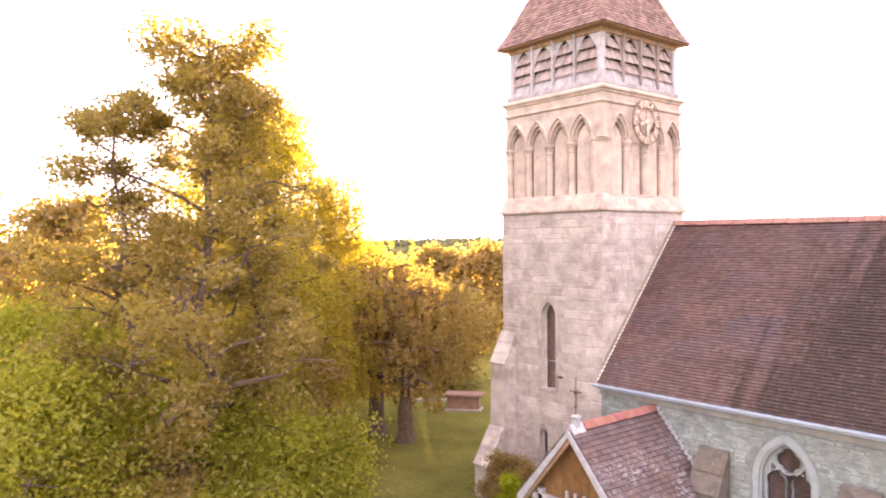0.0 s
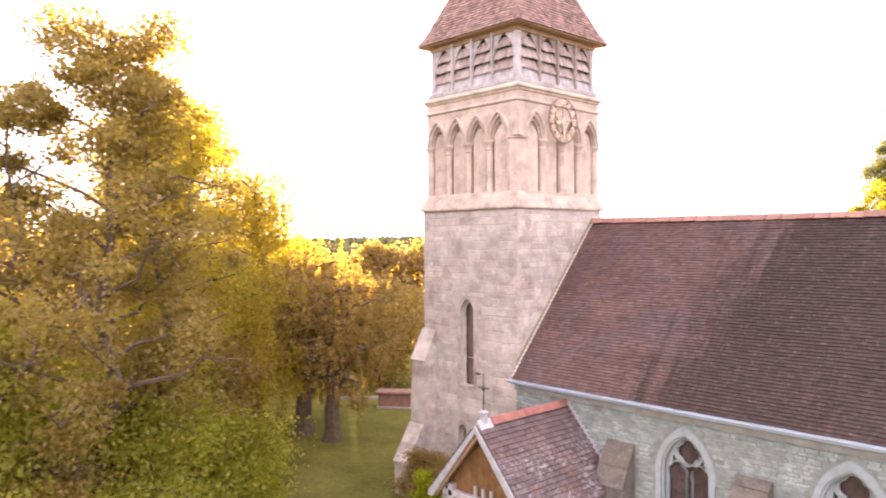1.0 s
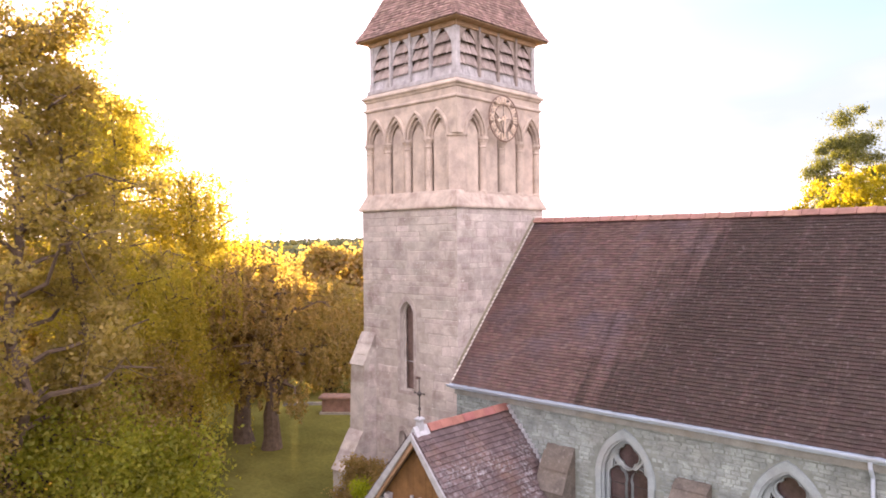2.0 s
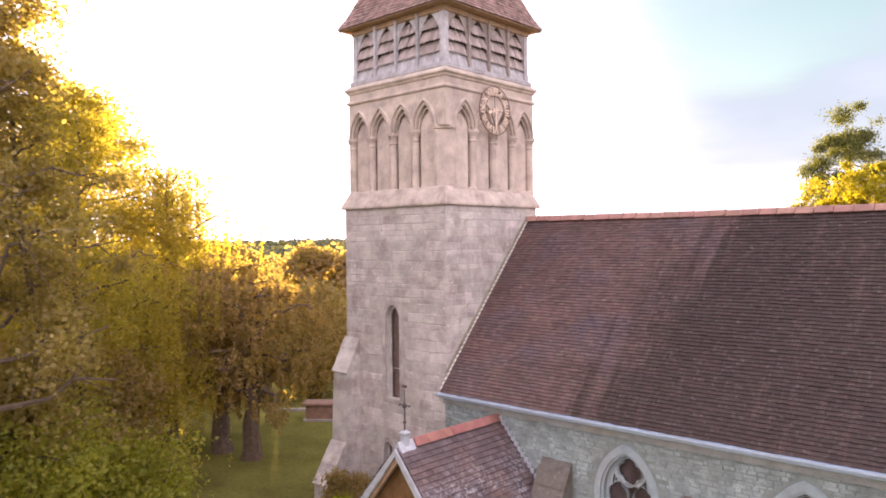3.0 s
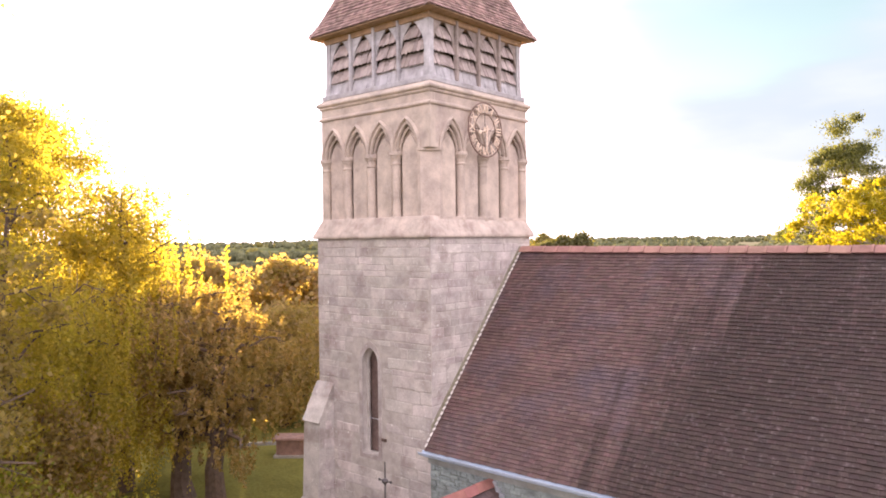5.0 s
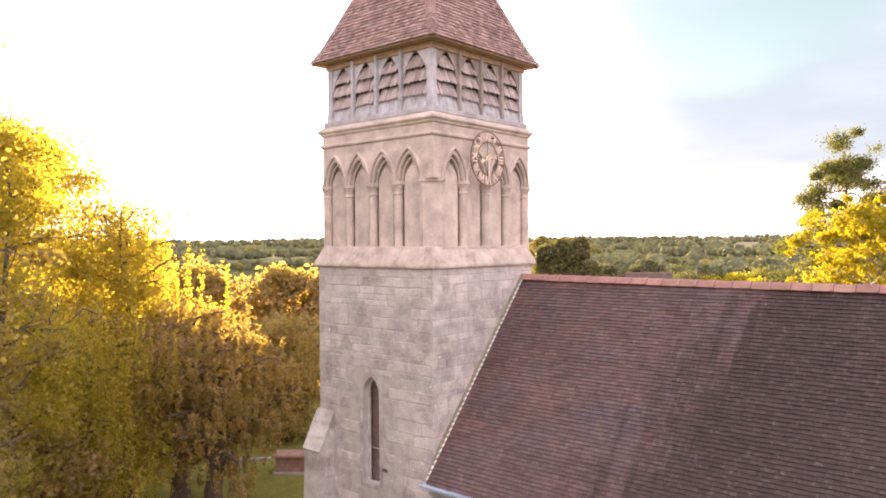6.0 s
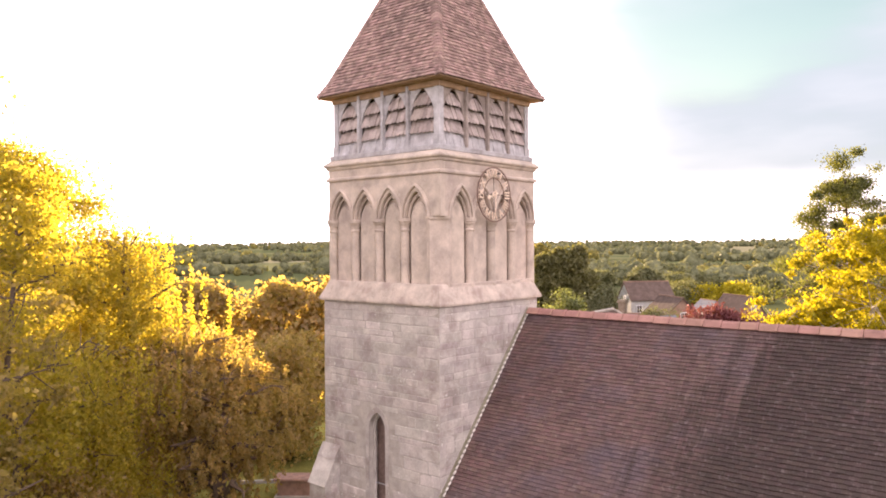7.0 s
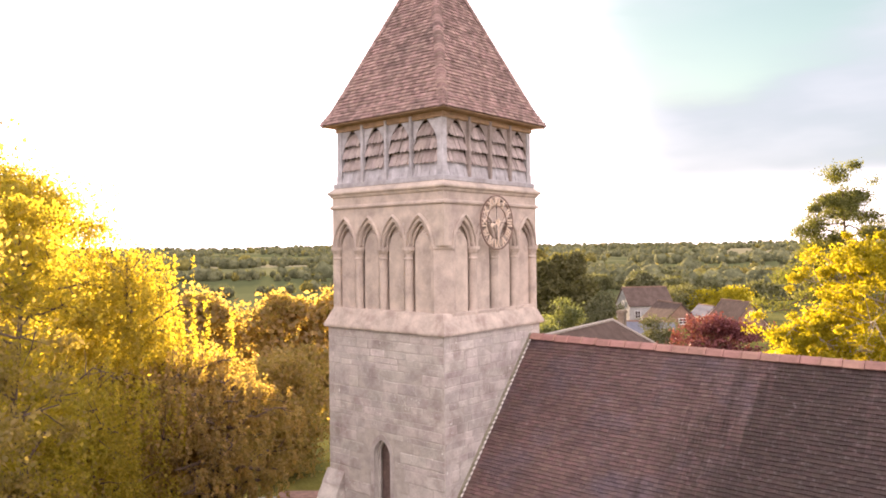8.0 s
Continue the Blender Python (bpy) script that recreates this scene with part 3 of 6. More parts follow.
def arcade_stage():
    bm = bmesh.new()
    square_ring(bm, TX, UY, [(UP - 0.42, STRING), (UP - 0.42, CORN)])
    core = part("arcade_wall", bm, ASHLAR, tower)
    first, step, half = 0.88, 1.01, 0.405
    mids = [first + step * i for i in range(4)]
    wide = 2 * UP
    sides = ((SOUTH, (TX + UP, UY - UP, 0), -1, "S"), (EAST, (TX + UP, UY - UP, 0), 1, "E"), (NORTH, (TX + UP, UY + UP, 0), 1, "N"), (WEST, (TX - UP, UY - UP, 0), -1, "W"))
    for side, org, sg, tag in sides:
        m = facing(org, *side)
        seen = side in (SOUTH, EAST)
        cut = 0.45
        ends = {"S": (0.0, wide), "E": (0.20, wide), "N": (0.20, wide), "W": (0.20, wide - 0.20)}[tag]
        if seen:
            outer = [(sg * cut, STRING), (sg * cut, SPRING + 0.02), (sg * ends[0], SPRING + 0.02), (sg * ends[0], CORN), (sg * ends[1], CORN), (sg * ends[1], STRING)]
        else:
            outer = [(sg * ends[0], STRING), (sg * ends[0], CORN), (sg * ends[1], CORN), (sg * ends[1], STRING)]
        foot = STRING + 0.53
        recess = [pt for c in sorted(sg * c for c in mids) for pt in arch(c, half, foot, SPRING, 13.31)[1:-1]]
        holes = [[(recess[0][0], foot)] + recess + [(recess[-1][0], foot)]]
        part("arcade_panel", plate("arcade_panel", [outer] + holes, 0.20, m @ Matrix.Translation((0, 0, -0.20))), ASHLAR, tower)
        if not seen:
            continue
        for c in mids:
            bm = bmesh.new()
            pts = arch(sg * c, half + 0.055, SPRING - 0.02, SPRING, 13.42)[1:-1]
            swept(bm, pts, 0.085, 0.07, m)
            part("hood_mould", bm, ASHLAR, tower)
            bm = bmesh.new()
            pts = arch(sg * c, half - 0.09, SPRING - 0.02, SPRING, 13.17)[1:-1]
            swept(bm, pts, 0.07, 0.05, m @ Matrix.Translation((0, 0, -0.13)))
            part("inner_moulding", bm, ASHLAR, tower)
            panel = arch(sg * c, half - 0.115, STRING + 0.3, SPRING - 0.05, 13.0)
            part("blind_panel", plate("blind_panel", [panel], 0.30, m @ Matrix.Translation((0, 0, -0.43))), ASHLAR, tower)
            head = [arch(sg * c, half + 0.02, SPRING - 0.12, SPRING, 13.22), arch(sg * c, half - 0.13, SPRING - 0.12, SPRING - 0.05, 12.98)]
            part("arch_soffit", plate("arch_soffit", [head[0] + head[1][::-1]], 0.12, m @ Matrix.Translation((0, 0, -0.33))), ASHLAR, tower)
        for i in range(5):
            c = sg * (mids[0] - step / 2 + step * i)
            if i == 0:
                continue
            if i == 4:
                edges = (c - sg * 0.04,)
            else:
                edges = (c,)
            for e in edges:
                p = m @ Vector((e, 0, -0.12))
                bm = bmesh.new()
                lathe(bm, p.x, p.y, [(0.155, 10.64), (0.155, 10.74), (0.14, 10.77), (0.128, 10.82), (0.126, 12.20), (0.15, 12.22), (0.15, 12.255), (0.125, 12.28), (0.14, 12.37), (0.175, 12.43), (0.175, 12.46), (0.205, 12.475), (0.205, 12.577)], 16)
                part("colonnette", bm, ASHLAR, tower)
        # the impost that runs on to the corner
        bm = bmesh.new()
        a, b = sorted((sg * (mids[-1] + half + 0.01), sg * (wide + 0.035)))
        vs = [m @ Vector((u, z, d)) for u in (a, b) for z, d in ((SPRING - 0.09, 0.0), (SPRING - 0.06, 0.04), (SPRING - 0.005, 0.04), (SPRING + 0.015, 0.0))]
        vs = [bm.verts.new(q) for q in vs]
        for k in range(3):
            bm.faces.new((vs[k], vs[k + 1], vs[k + 5], vs[k + 4]))
        bm.faces.new(vs[:4])
        bm.faces.new(vs[4:])
        bm.faces.new((vs[3], vs[0], vs[4], vs[7]))
        part("impost", bm, ASHLAR, tower)
    # the chamfered pier of the near corner, with its abacus
    bm = bmesh.new()
    cx, cy = TX + UP, UY - UP
    prism(bm, [(cx - 0.49, cy + 0.10), (cx - 0.47, cy + 0.01), (cx - 0.36, cy - 0.01), (cx + 0.01, cy + 0.36), (cx - 0.01, cy + 0.47), (cx - 0.10, cy + 0.49), (cx - 0.44, cy + 0.44)], "z", STRING, SPRING + 0.02)
    part("corner_pier", bm, ASHLAR, tower)
    bm = bmesh.new()
    prism(bm, [(cx - 0.52, cy + 0.06), (cx - 0.50, cy - 0.02), (cx - 0.33, cy - 0.06), (cx + 0.06, cy + 0.33), (cx + 0.02, cy + 0.50), (cx - 0.06, cy + 0.52), (cx - 0.44, cy + 0.44)], "z", SPRING - 0.06, SPRING + 0.016)
    part("abacus", bm, ASHLAR, tower)
    # quoins of the near corner above the abacus
    z = SPRING + 0.02
    for k, (a, b) in enumerate(((0.17, 0.27), (0.26, 0.18), (0.18, 0.25), (0.25, 0.17))):
        top = z + (CORN - SPRING - 0.02) / 4
        bm = bmesh.new()
        prism(bm, [(cx - a, cy + 0.01), (cx - a, cy - 0.003), (cx - 0.012, cy - 0.003), (cx + 0.003, cy + 0.012), (cx + 0.003, cy + b), (cx - 0.01, cy + b), (cx - 0.01, cy + 0.01)], "z", z, top - 0.003)
        part("quoin", bm, ASHLAR, tower)
        z = top
    # courses that run round the tower
    bm = bmesh.new()
    square_ring(bm, TX, TY, [(LOW - 0.02, STRING - 0.045), (LOW + 0.05, STRING - 0.03), (LOW + 0.065, STRING - 0.045), (LOW + 0.10, STRING - 0.035), (LOW + 0.11, STRING + 0.01), (LOW + 0.10, STRING + 0.06), (UP - 0.03, 10.74), (UP - 0.06, 10.76)])
    part("string_course", bm, STRING_STONE, tower, "weathered sloping stone string course")
    bm = bmesh.new()
    square_ring(bm, TX, UY, [(UP - 0.02, 13.72), (UP + 0.05, 13.745), (UP + 0.065, 13.775), (UP + 0.06, 13.81), (UP - 0.02, 13.87)])
    part("string_course", bm, ASHLAR, tower)
    bm = bmesh.new()
    square_ring(bm, TX, UY, [(UP - 0.02, 14.06), (UP + 0.035, 14.085), (UP + 0.055, 14.12), (UP + 0.05, 14.15), (UP + 0.09, 14.165), (UP + 0.12, 14.20), (UP + 0.115, 14.245), (UP - 0.04, 14.37), (UP - 0.08, SILL - 0.10)])
    part("cornice", bm, ASHLAR, tower, "moulded stone cornice below the timber belfry")
    return core


def belfry():
    """The oak louvred stage: sill, posts, arched braces and scalloped shingle courses."""
    # added dark box behind the louvres; the gloom inside is its colour
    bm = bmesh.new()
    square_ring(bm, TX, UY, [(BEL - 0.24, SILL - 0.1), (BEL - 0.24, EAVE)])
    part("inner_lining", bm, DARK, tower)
    bm = bmesh.new()
    square_ring(bm, TX, UY, [(BEL + 0.07, SILL - 0.105), (BEL + 0.085, SILL - 0.095), (BEL + 0.085, SILL + 0.02), (BEL + 0.07, SILL + 0.035), (BEL - 0.2, SILL + 0.04)])
    part("sill_beam", bm, OAK, tower, "silver-grey weathered oak sill")
    bm = bmesh.new()
    square_ring(bm, TX, UY, [(BEL + 0.02, 16.08), (BEL + 0.03, 16.10), (BEL + 0.03, EAVE + 0.03)])
    part("wall_plate", bm, SOFFIT, tower, "brown oak wall plate under the eaves, warm glow in its colour")
    for sx in (-1, 1):
        for sy in (-1, 1):
            bm = bmesh.new()
            x, y = TX + sx * (BEL - 0.10), UY + sy * (BEL - 0.10)
            w = 0.095
            prism(bm, [(x - w, y - w), (x + w, y - w), (x + w, y + w), (x - w, y + w)], "z", SILL + 0.02, 16.2)
            # flared foot
            prism(bm, [(x - w - 0.02, y - w - 0.02), (x + w + 0.02, y - w - 0.02), (x + w + 0.02, y + w + 0.02), (x - w - 0.02, y + w + 0.02)], "z", SILL + 0.02, SILL + 0.30)
            part("corner_post", bm, OAK, tower)
            # added dark filler that stops sky showing through the corner
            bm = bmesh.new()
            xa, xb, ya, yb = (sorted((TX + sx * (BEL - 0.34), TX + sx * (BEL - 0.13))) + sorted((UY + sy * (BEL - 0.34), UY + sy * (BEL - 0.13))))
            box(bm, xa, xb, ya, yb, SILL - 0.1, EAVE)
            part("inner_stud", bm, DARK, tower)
    pitch = (2 * BEL - 0.30) / 4
    rnd = random.Random(7)
    mesh_tab = bpy.data.meshes.new("shingle")
    tabv = [(-0.5, 0.20, 0.0), (-0.44, 0.08, 0.0), (-0.25, -0.01, 0.0), (0.0, -0.04, 0.0), (0.25, -0.01, 0.0), (0.44, 0.08, 0.0), (0.5, 0.20, 0.0), (0.5, 1, 0.0), (-0.5, 1, 0.0)]
    k = len(tabv)
    mesh_tab.from_pydata([(x, y, 0.016) for x, y, z in tabv] + [(x, y, 0.0) for x, y, z in tabv], [], [tuple(range(k))] + [(i, (i + 1) % k, k + (i + 1) % k, k + i) for i in range(k)])
    mesh_tab.materials.append(SHINGLE)
    for side, org in ((SOUTH, (TX, UY - BEL, 0)), (EAST, (TX + BEL, UY, 0)), (NORTH, (TX, UY + BEL, 0)), (WEST, (TX - BEL, UY, 0))):
        m = facing(org, *side)
        seen = side in (SOUTH, EAST)
        # the east face takes the oak with shade and glow in its tone
        wood = SHADE_TAN_OAK if side == EAST else OAK
        for i in range(4):
            c = (i - 1.5) * pitch
            half = pitch / 2 - 0.045
            ends = [(c - pitch / 2, SILL + 0.03), (c + pitch / 2, SILL + 0.03), (c + pitch / 2, 16.2), (c - pitch / 2, 16.2)]
            hole = arch(c, half + 0.005, SILL + 0.045, 15.20, 16.12)
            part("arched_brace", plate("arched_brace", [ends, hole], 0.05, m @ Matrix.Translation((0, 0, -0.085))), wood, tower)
            bm = bmesh.new()
            x = c + pitch / 2
            if i < 3:
                pr = [m @ Vector(q) for q in ((x - 0.05, 0, -0.04), (x + 0.05, 0, -0.04), (x + 0.045, 0, 0.05), (x + 0.03, 0, 0.07), (x - 0.03, 0, 0.07), (x - 0.045, 0, 0.05))]
                prism(bm, [(q.x, q.y) for q in pr], "z", SILL + 0.02, 16.2)
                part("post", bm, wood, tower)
            # a splayed skirt of upright boards at the foot
            count = 6
            for k in range(count if seen else 1):
                x0 = c - half - 0.02 + (2 * half + 0.04) * k / (count if seen else 1)
                x1 = x0 + (2 * half + 0.04) / (count if seen else 1) - 0.010
                e = rnd.uniform(-0.008, 0.008)
                bm = bmesh.new()
                vs = [bm.verts.new(m @ Vector(q)) for q in ((x0, SILL + 0.04 + e, 0.005 + e), (x1, SILL + 0.04 + e, 0.005 + e), (x1, SILL + 0.50, -0.11), (x0, SILL + 0.50, -0.11))]
                bm.faces.new(vs)
                bm.normal_update()
                bmesh.ops.solidify(bm, geom=list(bm.faces), thickness=0.02)
                part("skirt_board", bm, OAK, tower)
            # overlapping courses of scalloped shingles, each on its own sloping louvre
            for row in range(3):
                z0 = SILL + 0.40 + row * 0.37
                reach = half if z0 + 0.05 < 15.38 else half * max(0.2, 1 - ((z0 - 15.30) / 0.66) ** 1.7)
                tabs = max(2, round(2 * reach / 0.14))
                wt = 2 * reach / tabs
                bm = bmesh.new()
                vs = [bm.verts.new(m @ Vector(q)) for q in ((c - reach, z0 + 0.04, -0.065), (c + reach, z0 + 0.04, -0.065), (c + reach * 0.9, z0 + 0.36, -0.17), (c - reach * 0.9, z0 + 0.36, -0.17))]
                bm.faces.new(vs)
                bm.normal_update()
                bmesh.ops.solidify(bm, geom=list(bm.faces), thickness=0.015)
                louvre = part("louvre", bm, SHADE_BROWN_OAK, tower, "sloping louvre hung with round-ended oak shingles")
                if not seen:
                    continue
                for t in range(tabs):
                    xx = c - reach + (t + 0.5) * wt
                    mm = m @ Matrix.LocRotScale((xx, z0 + rnd.uniform(-0.014, 0.014), -0.018 + rnd.uniform(-0.008, 0.008)), Euler((-0.38, rnd.uniform(-0.05, 0.05), rnd.uniform(-0.06, 0.06))), (wt * 0.93, 0.40, 1))
                    part("shingle", mesh_tab, None, louvre, at=mm)


FLARE = ((2.48, EAVE), (2.25, EAVE + 0.38))


def tower_roof():
    """A steep pyramid with swept eaves; the tiles are laid on it further down."""
    bm = bmesh.new()
    square_ring(bm, TX, UY, [(FLARE[0][0] - 0.05, EAVE + 0.012), (FLARE[0][0] - 0.02, EAVE + 0.03), (FLARE[1][0] - 0.02, FLARE[1][1]), (0.03, APEX)])
    roof = part("roof", bm, TOWER_TILE, tower, "steep pyramid roof of mottled brown clay tiles")
    bm = bmesh.new()
    square_ring(bm, TX, UY, [(FLARE[0][0] - 0.04, EAVE - 0.022), (FLARE[0][0] - 0.02, EAVE - 0.02), (FLARE[0][0] - 0.02, EAVE + 0.01)])
    part("eaves_board", bm, SOFFIT, tower, "brown boarded soffit under the eaves, warm glow in its colour")
    return roof


def buttress(name_parent, x0, x1, wall_y, profile, mat, label=""):
    """A stepped buttress on a south wall: profile of (reach, z) from its foot up."""
    bm = bmesh.new()
    pts = [(wall_y + 0.05, -0.3)] + [(wall_y - r, z) for r, z in profile] + [(wall_y + 0.05, profile[-1][1])]
    prism(bm, pts, "x", x0, x1)
    b = part("buttress", bm, mat, name_parent, label)
    for (r0, z0), (r1, z1) in zip(profile, profile[1:]):
        if r0 - r1 > 0.1:      # sloping set-off slabs
            steps = max(1, round(math.hypot(r0 - r1, z1 - z0) / 0.42))
            for s in range(steps):
                a, c = s / steps, (s + 1) / steps
                bm = bmesh.new()
                ya, za = wall_y - (r0 + (r1 - r0) * a), z0 + (z1 - z0) * a
                yc, zc = wall_y - (r0 + (r1 - r0) * c), z0 + (z1 - z0) * c
                d = Vector((0, yc - ya, zc - za)).normalized()
                nn = Vector((0, -d.z, d.y)) * 0.05
                prism(bm, [(ya + nn.y - d.y * 0.05, za + nn.z - d.z * 0.05), (yc + nn.y * 0.5, zc + nn.z * 0.5), (yc, zc), (ya, za)], "x", x0 - 0.025, x1 + 0.025)
                part("weathering_slab", bm, mat, b)
    return b


shaft_front, shaft_body = tower_shaft()
arcade_core = arcade_stage()
belfry()
roof_pyramid = tower_roof()
B_PROF = [(1.42, -0.3), (1.42, 1.2), (0.64, 2.45), (0.56, 4.78), (0.0, 5.85)]
tower_buttress = buttress(tower, TX - LOW - 0.06, TX - LOW + 0.66, TY - LOW, B_PROF, TOWER_STONE, "stepped stone buttress with sloping set-offs")

# ---- the nave ----
NX0, NX1 = TX + LOW + 0.012, 4.2
WALL, GUT, RIDGE_Y = 19.72, 19.47, 23.95
EAVE_Z, RIDGE_Z = 4.62, 9.76
PITCH = (RIDGE_Z - EAVE_Z) / (RIDGE_Y - GUT)
nave = thing("church_nave", (NX0 + NX1) / 2, RIDGE_Y, 0, "stone church nave with traceried windows and a dark tiled roof", "church nave")
WINDOWS = [(-8.84, 0.70, 1.1, 2.82, 3.90), (-4.76, 0.70, 1.1, 2.82, 3.88)]


def nave_walls():
    m = facing((0, WALL, 0), *SOUTH)
    outer = [(NX0, -0.3), (NX1, -0.3), (NX1, EAVE_Z - 0.02), (NX0, EAVE_Z - 0.02)]
    holes = [arch(c, h + 0.1, f - 0.1, s, a + 0.14) for c, h, f, s, a in WINDOWS]
    south = part("south_wall", plate("south_wall", [outer] + holes, 0.7, m @ Matrix.Translation((0, 0, -0.7))), NAVE_MORTAR, nave)
    bm = bmesh.new()
    far = 2 * RIDGE_Y - WALL
    box(bm, NX0, NX1, far - 0.7, far, -0.3, EAVE_Z)
    part("north_wall", bm, NAVE_STONE, nave)
    for x in (NX0, NX1 - 0.6):
        bm = bmesh.new()
        prism(bm, [(WALL + 0.7, -0.3), (far - 0.7, -0.3), (far - 0.7, EAVE_Z + 0.5), (RIDGE_Y, RIDGE_Z - 0.25), (WALL + 0.7, EAVE_Z + 0.5)], "x", x, x + 0.6)
        part("gable_wall", bm, NAVE_STONE, nave)
    bm = bmesh.new()
    prism(bm, [(WALL, EAVE_Z - 0.385), (WALL - 0.10, EAVE_Z - 0.365), (WALL - 0.10, EAVE_Z - 0.22), (WALL - 0.16, EAVE_Z - 0.12), (WALL - 0.16, EAVE_Z - 0.02), (WALL, EAVE_Z - 0.02)], "x", NX0, NX1)
    part("eaves_cornice", bm, material("cornice_stone", (0.30, 0.31, 0.29), 0.88, vary=0.14, scale=2.5, fine=34, bump=0.35, stain=(0.30, 0.25, 0.18), stain_amount=0.55), nave)
    return south


def nave_windows():
    m = facing((0, WALL, 0), *SOUTH)
    for c, h, f, s, a in WINDOWS:
        rim = plate("window", [arch(c, h + 0.16, f - 0.2, s, a + 0.21), arch(c, h, f, s, a)], 0.04, m)
        win = part("window", rim, WINDOW_STONE, nave, "two-light pointed window with a quatrefoil in pale stone")
        reveal = plate("reveal", [arch(c, h + 0.105, f - 0.105, s, a + 0.145), arch(c, h - 0.05, f + 0.05, s, a - 0.07)], 0.12, m @ Matrix.Translation((0, 0, -0.14)))
        part("reveal", reveal, WINDOW_STONE, win)
        bm = bmesh.new()
        swept(bm, arch(c, h + 0.165, f, s - 0.1, a + 0.215)[1:-1], 0.03, 0.05, m)
        part("hood_mould", bm, WINDOW_STONE, win)
        ho = h - 0.06
        lights = [cusped(c + sg * (ho / 2 + 0.02), ho / 2 - 0.05, f + 0.08, s - 0.12, 1.45) for sg in (-1, 1)]
        eye = foil(c, s + 0.55, 0.145, 0.185, 4, turn=math.pi / 4 * 0)
        side = []
        for sg in (-1, 1):
            side.append([(c + sg * 0.30, s + 0.26), (c + sg * 0.47, s + 0.20), (c + sg * 0.43, s + 0.44)])
        trac = plate("tracery", [arch(c, h + 0.1, f - 0.1, s, a + 0.14)] + lights + [eye] + side, 0.13, m @ Matrix.Translation((0, 0, -0.31)))
        part("tracery", trac, WINDOW_STONE, win)
        bm = bmesh.new()
        swept(bm, foil(c, s + 0.55, 0.145, 0.195, 4)[::-1] + [foil(c, s + 0.55, 0.145, 0.195, 4)[-1]], 0.035, 0.05, m @ Matrix.Translation((0, 0, -0.18)))
        part("foil_moulding", bm, WINDOW_STONE, win)
        for k, sg in enumerate((-1, 1)):
            bm = bmesh.new()
            x = c + sg * (ho / 2 + 0.02)
            box(bm, x - ho / 2 - 0.03, x + ho / 2 + 0.03, WALL + 0.34, WALL + 0.36, f, s + 0.32)
            part("pane", bm, GLASS, win, "dark leaded glass")
            for j in range(5):
                bm = bmesh.new()
                z = f + 0.3 + j * 0.38
                box(bm, x - ho / 2 + 0.02, x + ho / 2 - 0.02, WALL + 0.322, WALL + 0.337, z, z + 0.02)
                part("saddle_bar", bm, IRON, win)
        bm = bmesh.new()
        box(bm, c - 0.42, c + 0.42, WALL + 0.345, WALL + 0.37, s + 0.2, a)
        part("pane", bm, GLASS, win)
        bm = bmesh.new()
        prism(bm, [(WALL - 0.12, f - 0.24), (WALL + 0.3, f + 0.06), (WALL + 0.3, f - 0.3), (WALL - 0.12, f - 0.3)], "x", c - h - 0.3, c + h + 0.3)
        part("sill", bm, WINDOW_STONE, win)


